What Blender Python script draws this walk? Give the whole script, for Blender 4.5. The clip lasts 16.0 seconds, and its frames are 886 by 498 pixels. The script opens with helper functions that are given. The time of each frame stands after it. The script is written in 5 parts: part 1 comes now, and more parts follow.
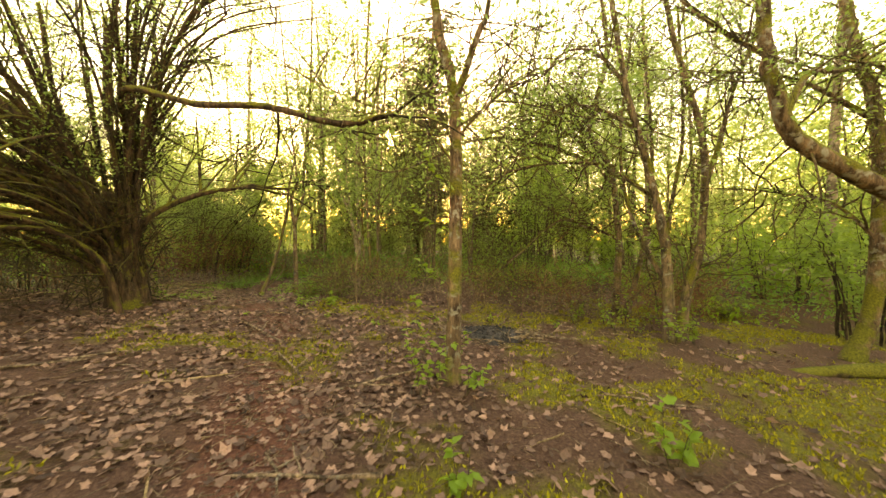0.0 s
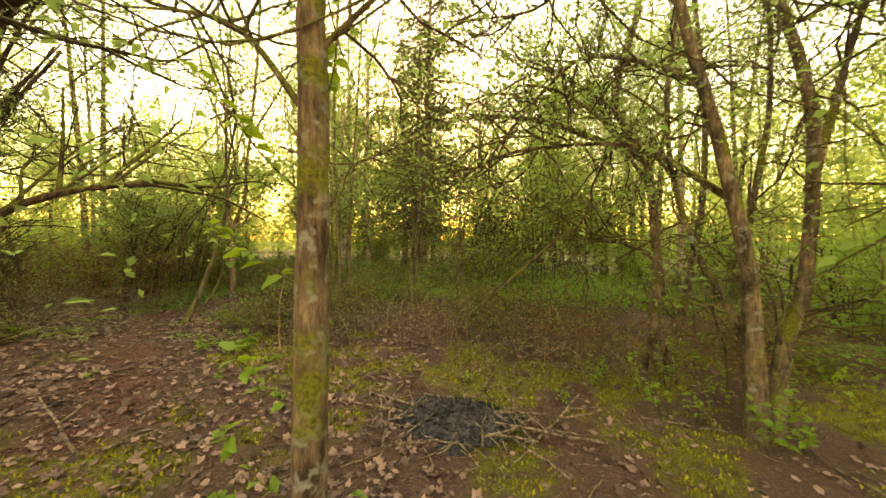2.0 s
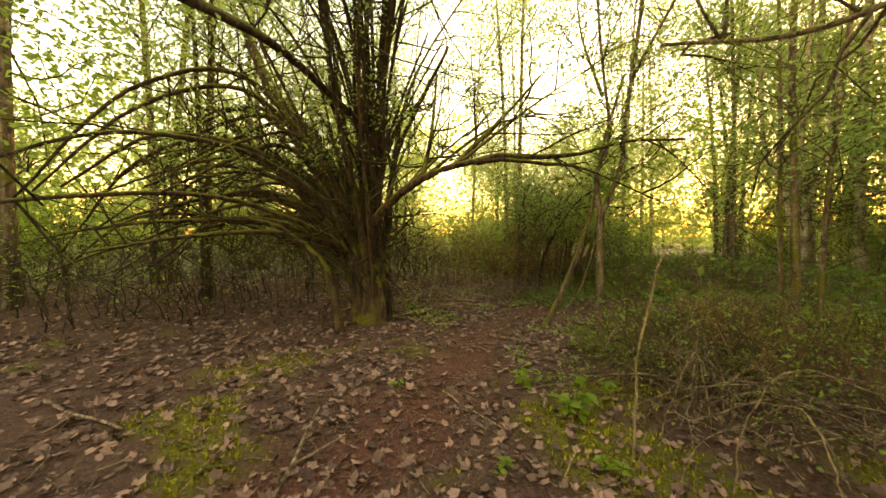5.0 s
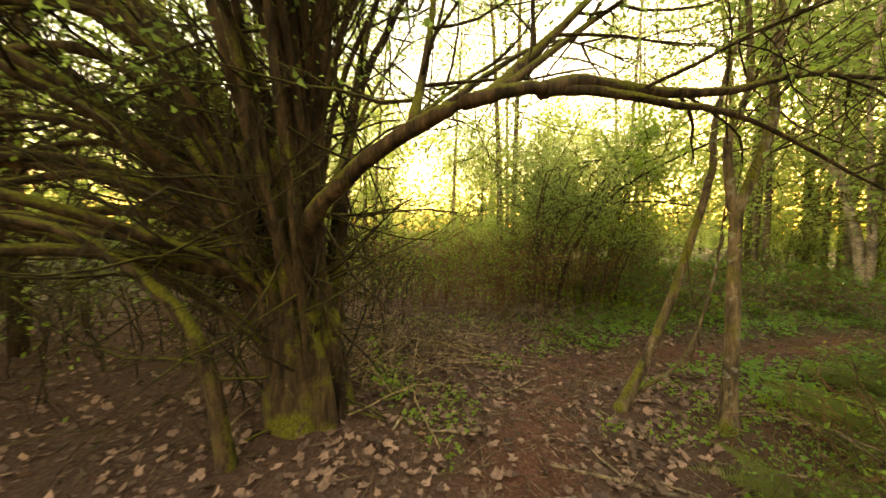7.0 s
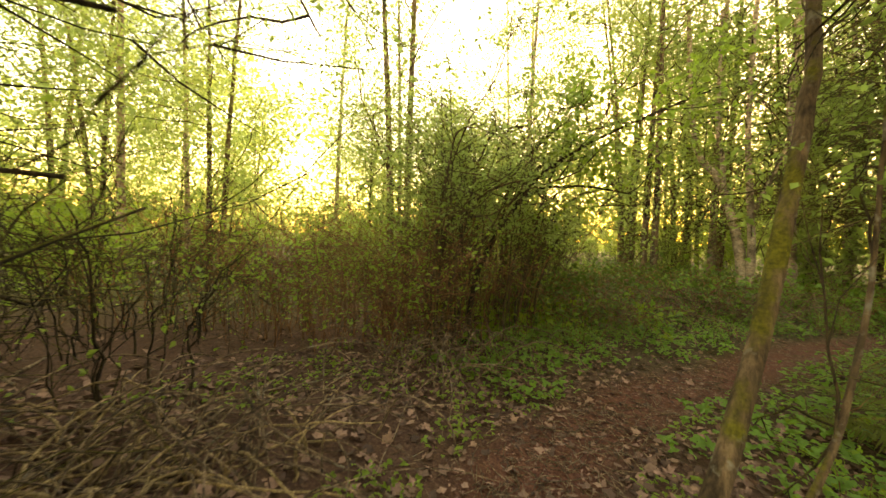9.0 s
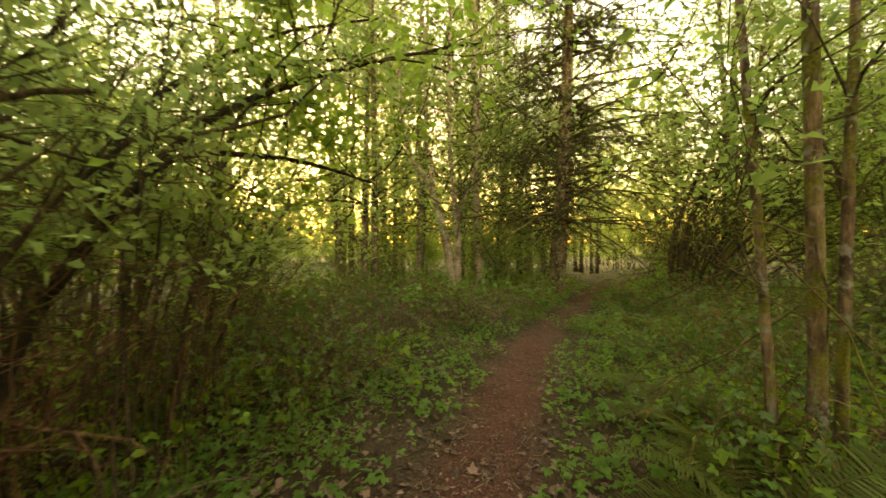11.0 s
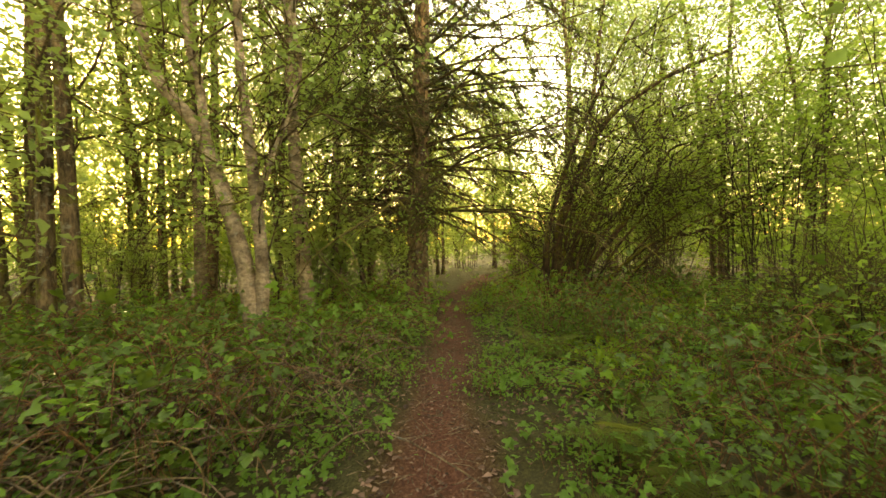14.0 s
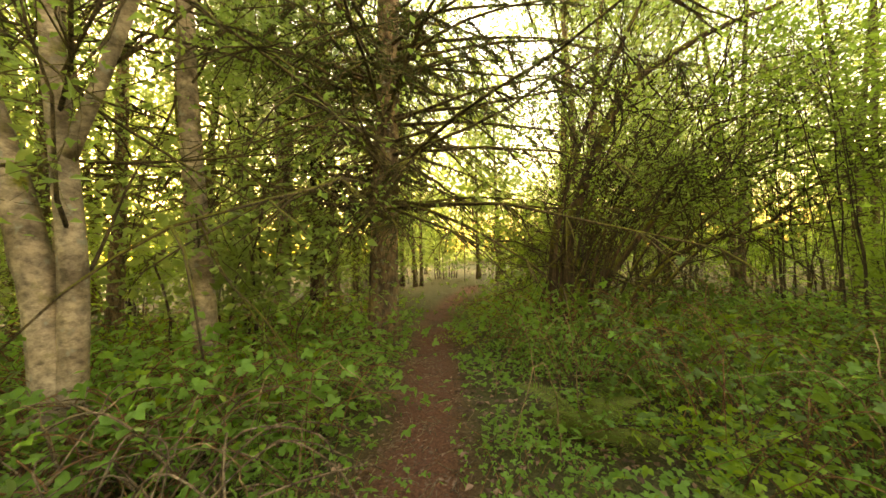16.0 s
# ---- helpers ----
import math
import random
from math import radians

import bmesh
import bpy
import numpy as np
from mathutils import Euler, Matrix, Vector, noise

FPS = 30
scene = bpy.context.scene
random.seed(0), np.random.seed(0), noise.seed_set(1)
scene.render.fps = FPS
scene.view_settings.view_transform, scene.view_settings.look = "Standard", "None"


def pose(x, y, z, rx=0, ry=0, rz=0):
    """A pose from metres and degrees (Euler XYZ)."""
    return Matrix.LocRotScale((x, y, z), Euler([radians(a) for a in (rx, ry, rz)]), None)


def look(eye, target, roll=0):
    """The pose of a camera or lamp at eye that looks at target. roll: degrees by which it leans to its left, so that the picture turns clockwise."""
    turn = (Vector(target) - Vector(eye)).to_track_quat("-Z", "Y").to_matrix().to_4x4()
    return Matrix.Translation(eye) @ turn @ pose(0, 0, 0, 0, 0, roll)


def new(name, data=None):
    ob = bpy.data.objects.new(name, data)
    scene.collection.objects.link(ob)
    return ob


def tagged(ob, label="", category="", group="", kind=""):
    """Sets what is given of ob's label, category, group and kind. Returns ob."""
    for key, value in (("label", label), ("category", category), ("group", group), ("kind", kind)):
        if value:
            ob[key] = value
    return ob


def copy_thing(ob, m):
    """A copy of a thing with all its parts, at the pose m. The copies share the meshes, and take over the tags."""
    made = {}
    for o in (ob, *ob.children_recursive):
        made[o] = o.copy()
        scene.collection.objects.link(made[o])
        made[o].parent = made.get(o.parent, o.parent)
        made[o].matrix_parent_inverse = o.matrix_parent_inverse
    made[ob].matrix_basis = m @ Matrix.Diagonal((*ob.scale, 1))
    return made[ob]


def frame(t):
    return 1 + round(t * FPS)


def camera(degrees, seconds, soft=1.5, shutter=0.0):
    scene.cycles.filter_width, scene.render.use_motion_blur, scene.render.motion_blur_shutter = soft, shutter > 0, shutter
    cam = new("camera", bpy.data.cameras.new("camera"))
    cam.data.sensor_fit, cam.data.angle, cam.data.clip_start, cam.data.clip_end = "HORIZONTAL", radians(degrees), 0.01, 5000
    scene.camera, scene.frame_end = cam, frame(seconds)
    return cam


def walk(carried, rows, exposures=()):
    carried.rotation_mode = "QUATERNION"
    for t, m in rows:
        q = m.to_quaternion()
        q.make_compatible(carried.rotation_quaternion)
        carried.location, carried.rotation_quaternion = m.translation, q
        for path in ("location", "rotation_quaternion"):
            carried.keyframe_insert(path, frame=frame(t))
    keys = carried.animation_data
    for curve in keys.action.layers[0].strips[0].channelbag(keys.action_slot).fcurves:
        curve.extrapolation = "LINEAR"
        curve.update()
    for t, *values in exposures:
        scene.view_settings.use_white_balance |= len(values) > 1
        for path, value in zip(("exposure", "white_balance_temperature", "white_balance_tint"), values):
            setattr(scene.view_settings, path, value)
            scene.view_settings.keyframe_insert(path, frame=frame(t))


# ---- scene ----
cam = camera(102.5, 16.0, soft=1.5, shutter=0.2)
# seconds, x, y, z, pitch, roll, yaw
PATH = [
    (0.0, -0.010, -0.042, 1.220, -1.29, -0.13, 0.74),
    (0.5, 0.211, 0.416, 1.369, -0.97, 0.11, 1.22),
    (1.0, 0.368, 0.848, 1.432, -0.99, -0.38, 1.02),
    (1.5, 0.492, 1.340, 1.448, -1.22, -0.18, 0.97),
    (2.0, 0.593, 1.813, 1.456, -1.31, -0.30, 2.62),
    (2.5, 0.637, 2.315, 1.423, -1.24, -0.19, 8.75),
    (3.0, 0.591, 2.823, 1.466, -1.16, -0.69, 18.03),
    (3.5, 0.506, 3.199, 1.511, -1.45, -0.57, 30.89),
    (4.0, 0.285, 3.542, 1.463, -1.91, -0.42, 48.25),
    (4.5, 0.042, 3.844, 1.322, -1.93, -0.25, 59.68),
    (4.7, -0.069, 3.945, 1.325, -2.16, -0.34, 62.72),
    (6.8, -2.232, 4.780, 1.532, -3.86, -0.61, 61.66),
    (7.0, -2.434, 4.924, 1.484, -3.07, -0.64, 58.28),
    (7.5, -2.909, 5.203, 1.494, -3.20, -1.17, 55.04),
    (8.0, -3.336, 5.483, 1.418, -2.76, -1.50, 50.96),
    (8.2, -3.475, 5.613, 1.391, -2.64, -1.68, 47.96),
    (10.3, -4.250, 7.650, 1.283, -0.24, -0.15, 23.42),
    (10.5, -4.300, 7.851, 1.300, -0.19, 0.17, 16.66),
    (11.0, -4.600, 8.194, 1.438, -1.02, 0.04, -2.68),
    (11.5, -4.553, 8.657, 1.433, -0.95, 0.68, -9.41),
    (12.0, -4.555, 9.148, 1.359, -0.89, 0.55, -13.17),
    (12.5, -4.562, 9.699, 1.310, -0.87, 0.41, -19.92),
    (13.0, -4.473, 10.189, 1.271, -1.04, 0.67, -23.05),
    (13.5, -4.338, 10.688, 1.347, -1.20, 0.88, -27.43),
    (14.0, -4.124, 11.121, 1.362, -1.05, 1.22, -29.45),
    (14.5, -3.898, 11.508, 1.381, -0.83, 1.05, -30.25),
    (15.0, -3.687, 11.952, 1.402, -1.17, 0.97, -32.91),
    (15.5, -3.432, 12.341, 1.380, -0.67, 1.05, -33.38),
    (16.0, -3.186, 12.622, 1.305, 0.35, 1.51, -32.65),
]
walk(cam, [(t, pose(x, y, z, 90 + p, r, w)) for t, x, y, z, p, r, w in PATH],
     exposures=((0.0, 3.15, 12500, 26), (2.5, 3.1, 12500, 26), (4.5, 2.78, 12500, 26), (7.5, 3.15, 12500, 26), (8.2, 3.1, 12500, 26), (10.5, 3.1, 12500, 24), (13.0, 3.25, 12500, 24), (16.0, 3.72, 12500, 24)))

# ---- light ----
SUN_YAW, SUN_UP = 8.5, 17.0          # degrees left of +y, degrees above the horizon
world = bpy.data.worlds.new("sky")
scene.world = world
world.use_nodes = True
wn = world.node_tree
sky = wn.nodes.new("ShaderNodeTexSky")
sky.sky_type = "NISHITA"
sky.sun_disc = False
sky.sun_elevation = radians(SUN_UP)
sky.sun_rotation = radians(-SUN_YAW)
sky.air_density = 2.0
sky.dust_density = 0.5
wn.links.new(sky.outputs[0], wn.nodes["Background"].inputs[0])
wn.nodes["Background"].inputs[1].default_value = 0.15
sun = new("sun", bpy.data.lights.new("sun", "SUN"))
sun.data.energy, sun.data.angle, sun.data.color = 1.2, radians(3.0), (1.0, 0.86, 0.62)
a, e = radians(SUN_YAW), radians(SUN_UP)
toward = Vector((-math.sin(a) * math.cos(e), math.cos(a) * math.cos(e), math.sin(e)))
sun.matrix_world = look(toward * 60, (0, 0, 0))

# ---- materials ----
def material(name, rough=0.8):
    m = bpy.data.materials.new(name)
    m.use_nodes = True
    n = m.node_tree
    b = n.nodes["Principled BSDF"]
    b.inputs["Roughness"].default_value = rough
    b.inputs["Specular IOR Level"].default_value = 0.25
    return m, n, b


def node(n, kind, **values):
    x = n.nodes.new(kind)
    for key, v in values.items():
        x.inputs[key.replace("_", " ")].default_value = v
    return x


def ramp(n, source, stops):
    r = n.nodes.new("ShaderNodeValToRGB")
    while len(r.color_ramp.elements) < len(stops):
        r.color_ramp.elements.new(0.5)
    for el, (p, c) in zip(r.color_ramp.elements, stops):
        el.position, el.color = p, (*c, 1)
    n.links.new(source, r.inputs[0])
    return r.outputs[0]


def noise_tex(n, scale, detail=4.0, coord="Object", stretch=(1, 1, 1), rough=0.6):
    tc = n.nodes.new("ShaderNodeTexCoord")
    mp = n.nodes.new("ShaderNodeMapping")
    mp.inputs["Scale"].default_value = stretch
    t = node(n, "ShaderNodeTexNoise", Scale=scale, Detail=detail, Roughness=rough)
    n.links.new(tc.outputs[coord], mp.inputs[0])
    n.links.new(mp.outputs[0], t.inputs["Vector"])
    return t.outputs["Fac"]


def mix(n, fac, c1, c2, mode="MIX"):
    m = n.nodes.new("ShaderNodeMix")
    m.data_type, m.blend_type = "RGBA", mode
    if isinstance(fac, float):
        m.inputs[0].default_value = fac
    else:
        n.links.new(fac, m.inputs[0])
    for k, c in ((6, c1), (7, c2)):
        if isinstance(c, tuple):
            m.inputs[k].default_value = (*c, 1)
        else:
            n.links.new(c, m.inputs[k])
    return m.outputs[2]


def bump(n, b, height, strength, distance=0.01):
    x = node(n, "ShaderNodeBump", Strength=strength, Distance=distance)
    n.links.new(height, x.inputs["Height"])
    n.links.new(x.outputs[0], b.inputs["Normal"])


def bark(name, dark, light, moss=0.0, stretch=(1, 1, 0.25), scale=14, lichen=0.0, rough=0.9, depth=0.015):
    m, n, b = material(name, rough)
    grain = noise_tex(n, scale, 6, stretch=stretch)
    col = ramp(n, grain, ((0.38, dark), (0.62, light)))
    stain = ramp(n, noise_tex(n, 3.5, 5), ((0.35, (0.62, 0.55, 0.48)), (0.62, (1.25, 1.1, 0.95))))
    col = mix(n, 1.0, col, stain, "MULTIPLY")
    flake = noise_tex(n, scale * 3.5, 8, stretch=stretch, rough=0.75)
    col = mix(n, 1.0, col, ramp(n, flake, ((0.36, (0.45, 0.42, 0.40)), (0.60, (1.25, 1.2, 1.15)))), "MULTIPLY")
    if lichen:
        spots = ramp(n, noise_tex(n, 13, 7), ((0.64 - lichen * 0.2, (0, 0, 0)), (0.74 - lichen * 0.2, (1, 1, 1))))
        col = mix(n, spots, col, (0.24, 0.215, 0.165))
    if moss:
        geo = n.nodes.new("ShaderNodeNewGeometry")
        sep = n.nodes.new("ShaderNodeSeparateXYZ")
        n.links.new(geo.outputs["Normal"], sep.inputs[0])
        up = node(n, "ShaderNodeMath")
        up.operation = "MULTIPLY_ADD"
        up.inputs[1].default_value = 0.28
        n.links.new(sep.outputs[2], up.inputs[0])
        n.links.new(noise_tex(n, 3.2, 7), up.inputs[2])
        where = ramp(n, up.outputs[0], ((0.72 - moss * 0.3, (0, 0, 0)), (0.82 - moss * 0.3, (1, 1, 1))))
        green = ramp(n, noise_tex(n, 60, 3), ((0.3, (0.055, 0.055, 0.008)), (0.7, (0.19, 0.17, 0.022))))
        col = mix(n, where, col, green)
    n.links.new(col, b.inputs["Base Color"])
    both = node(n, "ShaderNodeMath")
    both.operation = "ADD"
    n.links.new(grain, both.inputs[0])
    n.links.new(flake, both.inputs[1])
    bump(n, b, both.outputs[0], 1.0, depth)
    return m


def leafy(name, front, through_colour, vary=0.35, rough=0.55, share=0.45):
    """Thin leaf: diffuse front, light let through from behind, colour varied leaf by leaf."""
    m, n, b = material(name, rough)
    geo = n.nodes.new("ShaderNodeNewGeometry")
    r = geo.outputs["Random Per Island"]
    lo = tuple(c * (1 - vary) for c in front)
    hi = tuple(min(1.0, c * (1 + vary)) for c in front)
    col = ramp(n, r, ((0.0, lo), (0.6, front), (1.0, hi)))
    vein = ramp(n, noise_tex(n, 55, 3), ((0.3, (0.72, 0.72, 0.72)), (0.7, (1.12, 1.12, 1.12))))
    col = mix(n, 1.0, col, vein, "MULTIPLY")
    n.links.new(col, b.inputs["Base Color"])
    tr = n.nodes.new("ShaderNodeBsdfTranslucent")
    tl = tuple(c * (1 - vary * 0.7) for c in through_colour)
    n.links.new(ramp(n, r, ((0.0, through_colour), (1.0, tl))), tr.inputs[0])
    mx = n.nodes.new("ShaderNodeMixShader")
    mx.inputs[0].default_value = share
    n.links.new(b.outputs[0], mx.inputs[1])
    n.links.new(tr.outputs[0], mx.inputs[2])
    n.links.new(mx.outputs[0], n.nodes["Material Output"].inputs[0])
    return m


BARK_DARK = bark("bark_dark", (0.024, 0.016, 0.010), (0.12, 0.08, 0.05), moss=0.62, stretch=(1, 1, 0.15))
BARK_MOSSY = bark("bark_mossy", (0.06, 0.038, 0.025), (0.25, 0.18, 0.125), moss=0.8, lichen=0.6)
BARK_GREY = bark("bark_grey", (0.055, 0.042, 0.03), (0.24, 0.185, 0.13), moss=0.6, lichen=0.4)
BARK_ALDER = bark("bark_pale", (0.17, 0.14, 0.11), (0.40, 0.345, 0.29), moss=0.35, lichen=0.3, stretch=(0.9, 0.9, 1.2), scale=5, depth=0.006)
BARK_FIR = bark("bark_fir", (0.07, 0.05, 0.036), (0.32, 0.24, 0.17), moss=0.3, lichen=0.4, stretch=(1, 1, 0.4), scale=11, depth=0.03)
TWIG = bark("twig_bark", (0.05, 0.04, 0.026), (0.17, 0.135, 0.085), moss=0.45, scale=30)
TWIG_DARK = bark("twig_dark", (0.025, 0.02, 0.013), (0.085, 0.065, 0.04), moss=0.3, scale=30)
CANE = bark("dry_cane", (0.12, 0.06, 0.032), (0.36, 0.205, 0.11), scale=25, rough=0.8)
STRAW = bark("dry_stalk", (0.22, 0.165, 0.09), (0.46, 0.37, 0.23), scale=30, rough=0.75)
STICK = bark("fallen_stick", (0.08, 0.06, 0.045), (0.34, 0.27, 0.20), scale=22, lichen=0.2)
CHAR = bark("charcoal", (0.010, 0.010, 0.012), (0.10, 0.095, 0.10), scale=25, rough=0.7)

LEAF_CANOPY = leafy("leaf_canopy", (0.125, 0.20, 0.05), (0.37, 0.52, 0.12), share=0.6)
LEAF_FAR = leafy("leaf_far", (0.16, 0.23, 0.065), (0.42, 0.56, 0.17), share=0.64)
LEAF_BUSH = leafy("leaf_bush", (0.155, 0.25, 0.045), (0.38, 0.57, 0.09), share=0.55)
LEAF_BRAMBLE = leafy("leaf_bramble", (0.12, 0.25, 0.05), (0.31, 0.56, 0.09), share=0.5, rough=0.45)
LEAF_DARK = leafy("leaf_dark", (0.08, 0.145, 0.03), (0.16, 0.25, 0.035), share=0.35, rough=0.4)
LEAF_BRIGHT = leafy("leaf_bright", (0.17, 0.29, 0.04), (0.38, 0.52, 0.05), share=0.5)
LEAF_FERN = leafy("leaf_fern", (0.12, 0.15, 0.03), (0.27, 0.29, 0.045), share=0.45)
LEAF_MOSS = leafy("moss_tuft", (0.31, 0.265, 0.02), (0.33, 0.29, 0.025), vary=0.5, share=0.25)
LEAF_DEAD = leafy("leaf_dead", (0.24, 0.135, 0.095), (0.12, 0.065, 0.045), vary=0.75, share=0.12, rough=0.75)
LEAF_NEEDLE = leafy("leaf_needle", (0.06, 0.075, 0.025), (0.14, 0.15, 0.03), share=0.3)

# ---- building blocks ----
RNG = np.random.default_rng(7)
HERE = np.zeros(3)      # base of the thing being built
LINE = np.array([(x, y) for _, x, y, *_ in PATH])
LINE = np.concatenate([np.linspace(p, q, 8) for p, q in zip(LINE[:-1], LINE[1:])])


def on_way(p, room=0.5, high=2.0):
    """Which places, from the thing's base, would hang in the walker's way."""
    p = np.asarray(p, float).reshape(-1, 3) + HERE
    low = (p[:, 2] > 0.1) & (p[:, 2] < high)
    out = np.zeros(len(p), bool)
    if low.any():
        q = p[low, None, :2] - LINE[None]
        out[low] = np.hypot(q[..., 0], q[..., 1]).min(1) < room
    return out


class Buf:
    """Gathers vertices and faces of one mesh."""
    def __init__(self):
        self.v, self.q, self.t, self.n = [], [], [], 0

    def add(self, v, quads=None, tris=None):
        if quads is not None and len(quads):
            self.q.append(np.asarray(quads, np.int32) + self.n)
        if tris is not None and len(tris):
            self.t.append(np.asarray(tris, np.int32) + self.n)
        self.v.append(np.asarray(v, np.float32))
        self.n += len(v)

    def mesh(self, name, mat, smooth=True):
        me = bpy.data.meshes.new(name)
        if not self.v:
            return me
        v = np.concatenate(self.v)
        q = np.concatenate(self.q) if self.q else np.zeros((0, 4), np.int32)
        t = np.concatenate(self.t) if self.t else np.zeros((0, 3), np.int32)
        loops = np.concatenate((q.ravel(), t.ravel()))
        sizes = np.concatenate((np.full(len(q), 4), np.full(len(t), 3))).astype(np.int32)
        starts = np.concatenate(([0], np.cumsum(sizes)[:-1])).astype(np.int32)
        me.vertices.add(len(v))
        me.vertices.foreach_set("co", v.ravel())
        me.loops.add(len(loops))
        me.loops.foreach_set("vertex_index", loops.astype(np.int32))
        me.polygons.add(len(sizes))
        me.polygons.foreach_set("loop_start", starts)
        me.polygons.foreach_set("use_smooth", np.full(len(sizes), smooth))
        me.update(calc_edges=True)
        me.materials.append(mat)
        return me


def part(name, buf, mat, parent, label="", smooth=True):
    ob = new(name, buf.mesh(name, mat, smooth))
    ob.parent = parent
    return tagged(ob, label)


def thing(name, place, label, category, group="", kind=""):
    ob = new(name)
    ob.location = place
    ob.empty_display_size = 0.2
    return tagged(ob, label, category, group, kind)


def spline(pts, steps=5):
    """A smooth run of points through the given ones."""
    p = np.asarray(pts, float)
    p = np.vstack((2 * p[0] - p[1], p, 2 * p[-1] - p[-2]))
    t = np.linspace(0, 1, steps, endpoint=False)[:, None]
    out = []
    for i in range(1, len(p) - 2):
        a, b, c, d = p[i - 1:i + 3]
        out.append(0.5 * (2 * b + (c - a) * t + (2 * a - 5 * b + 4 * c - d) * t ** 2 + (3 * b - a - 3 * c + d) * t ** 3))
    return np.vstack((*out, p[-2]))


def tube(buf, pts, radii, sides=6, lumpy=0.0):
    pts = np.asarray(pts, float)
    k = len(pts)
    radii = np.broadcast_to(radii, (k,)) if np.ndim(radii) else np.full(k, radii)
    d = np.gradient(pts, axis=0)
    d /= np.linalg.norm(d, axis=1)[:, None] + 1e-9
    ref = np.where(np.abs(d[:, 2:3]) > 0.9, np.array([[1.0, 0, 0]]), np.array([[0, 0, 1.0]]))
    if np.abs(d[:, 2]).max() > 0.9 and np.abs(d[:, 2]).min() < 0.9:
        ref = np.array([[0.83, 0.52, 0.2]]).repeat(k, 0)
    u = np.cross(d, ref)
    u /= np.linalg.norm(u, axis=1)[:, None] + 1e-9
    w = np.cross(d, u)
    ang = np.arange(sides) * 2 * math.pi / sides
    r = radii[:, None] * (1 + (RNG.normal(0, lumpy, (k, sides)) if lumpy else 0))
    v = pts[:, None] + r[..., None] * (np.cos(ang)[None, :, None] * u[:, None] + np.sin(ang)[None, :, None] * w[:, None])
    i = np.arange(k - 1)[:, None] * sides
    j = np.arange(sides)[None]
    j2 = (j + 1) % sides
    quads = np.stack((i + j, i + j2, i + sides + j2, i + sides + j), -1).reshape(-1, 4)
    v = np.vstack((v.reshape(-1, 3), pts[-1:], pts[:1]))
    e = (k - 1) * sides
    tip = np.stack((e + j[0], e + j2[0], np.full(sides, k * sides)), -1)
    if radii[0] > 0.012:
        tip = np.vstack((tip, np.stack((j2[0], j[0], np.full(sides, k * sides + 1)), -1)))
    buf.add(v, quads, tip)


def unit(v):
    return v / (np.linalg.norm(v, axis=-1, keepdims=True) + 1e-9)


def leaves(buf, at, size, flat=0.5, along=None, wide=0.55, fold=0.25):
    """Folded leaf blades of six points at the given places. flat: how level they lie."""
    at = np.asarray(at, float).reshape(-1, 3)
    at = at[~on_way(at)]
    k = len(at)
    if not k:
        return
    d = RNG.normal(0, 1, (k, 3))
    d[:, 2] *= 1 - flat
    if along is not None:
        d = d * 0.5 + along
    d = unit(d)
    up = RNG.normal(0, 1, (k, 3)) * (1 - flat) + np.array([0, 0, 0.25 + flat])
    s = unit(np.cross(d, up))
    nrm = np.cross(s, d)
    size = (size * RNG.uniform(0.6, 1.3, k))[:, None]
    w = size * wide
    lift = w * fold
    v = np.stack((at, at + d * size * 0.38 + s * w * 0.5 + nrm * lift, at + d * size - nrm * lift * 0.5,
                  at + d * size * 0.42 - s * w * 0.5 + nrm * lift), 1)
    i = np.arange(k)[:, None] * 4
    buf.add(v.reshape(-1, 3), None, np.concatenate((i + [[0, 1, 2]], i + [[0, 2, 3]]), 0))


def lobed(buf, at, size, flat=0.7, up_from=0.0):
    """Groups of three broad toothed leaflets, as of bramble."""
    at = np.asarray(at, float).reshape(-1, 3)
    k = len(at)
    nrm = unit(RNG.normal(0, 1, (k, 3)) * (1 - flat) + np.array([0, 0, 0.8]))
    a = RNG.uniform(0, 2 * math.pi, k)
    d0 = np.stack((np.cos(a), np.sin(a), RNG.normal(0, 0.25, k)), 1)
    d0 = unit(d0 - nrm * (d0 * nrm).sum(1, keepdims=True))
    s0 = np.cross(nrm, d0)
    size = (size * RNG.uniform(0.55, 1.25, k))[:, None]
    for turn, scale in ((0.0, 1.0), (1.25, 0.8), (-1.25, 0.8)):
        d = d0 * math.cos(turn) + s0 * math.sin(turn)
        s = np.cross(nrm, d)
        L = size * scale
        v = np.stack((at, at + d * L * 0.30 + s * L * 0.34 + nrm * L * 0.10, at + d * L * 0.72 + s * L * 0.27 + nrm * L * 0.05, at + d * L - nrm * L * 0.12,
                      at + d * L * 0.72 - s * L * 0.27 + nrm * L * 0.05, at + d * L * 0.30 - s * L * 0.34 + nrm * L * 0.10), 1)
        i = np.arange(k)[:, None] * 6
        f = [i + [[0, x, y]] for x, y in ((1, 2), (2, 3), (3, 4), (4, 5))]
        buf.add(v.reshape(-1, 3), None, np.concatenate(f, 0))


def wander(start, way, length, steps, bend=0.18, lift=0.0):
    """A crooked run of points from start."""
    p, d = np.array(start, float), unit(np.array(way, float))
    out = [p]
    for _ in range(steps):
        d = unit(d + RNG.normal(0, bend, 3) + np.array([0, 0, lift]))
        p = p + d * length / steps
        out.append(p)
    return np.array(out)


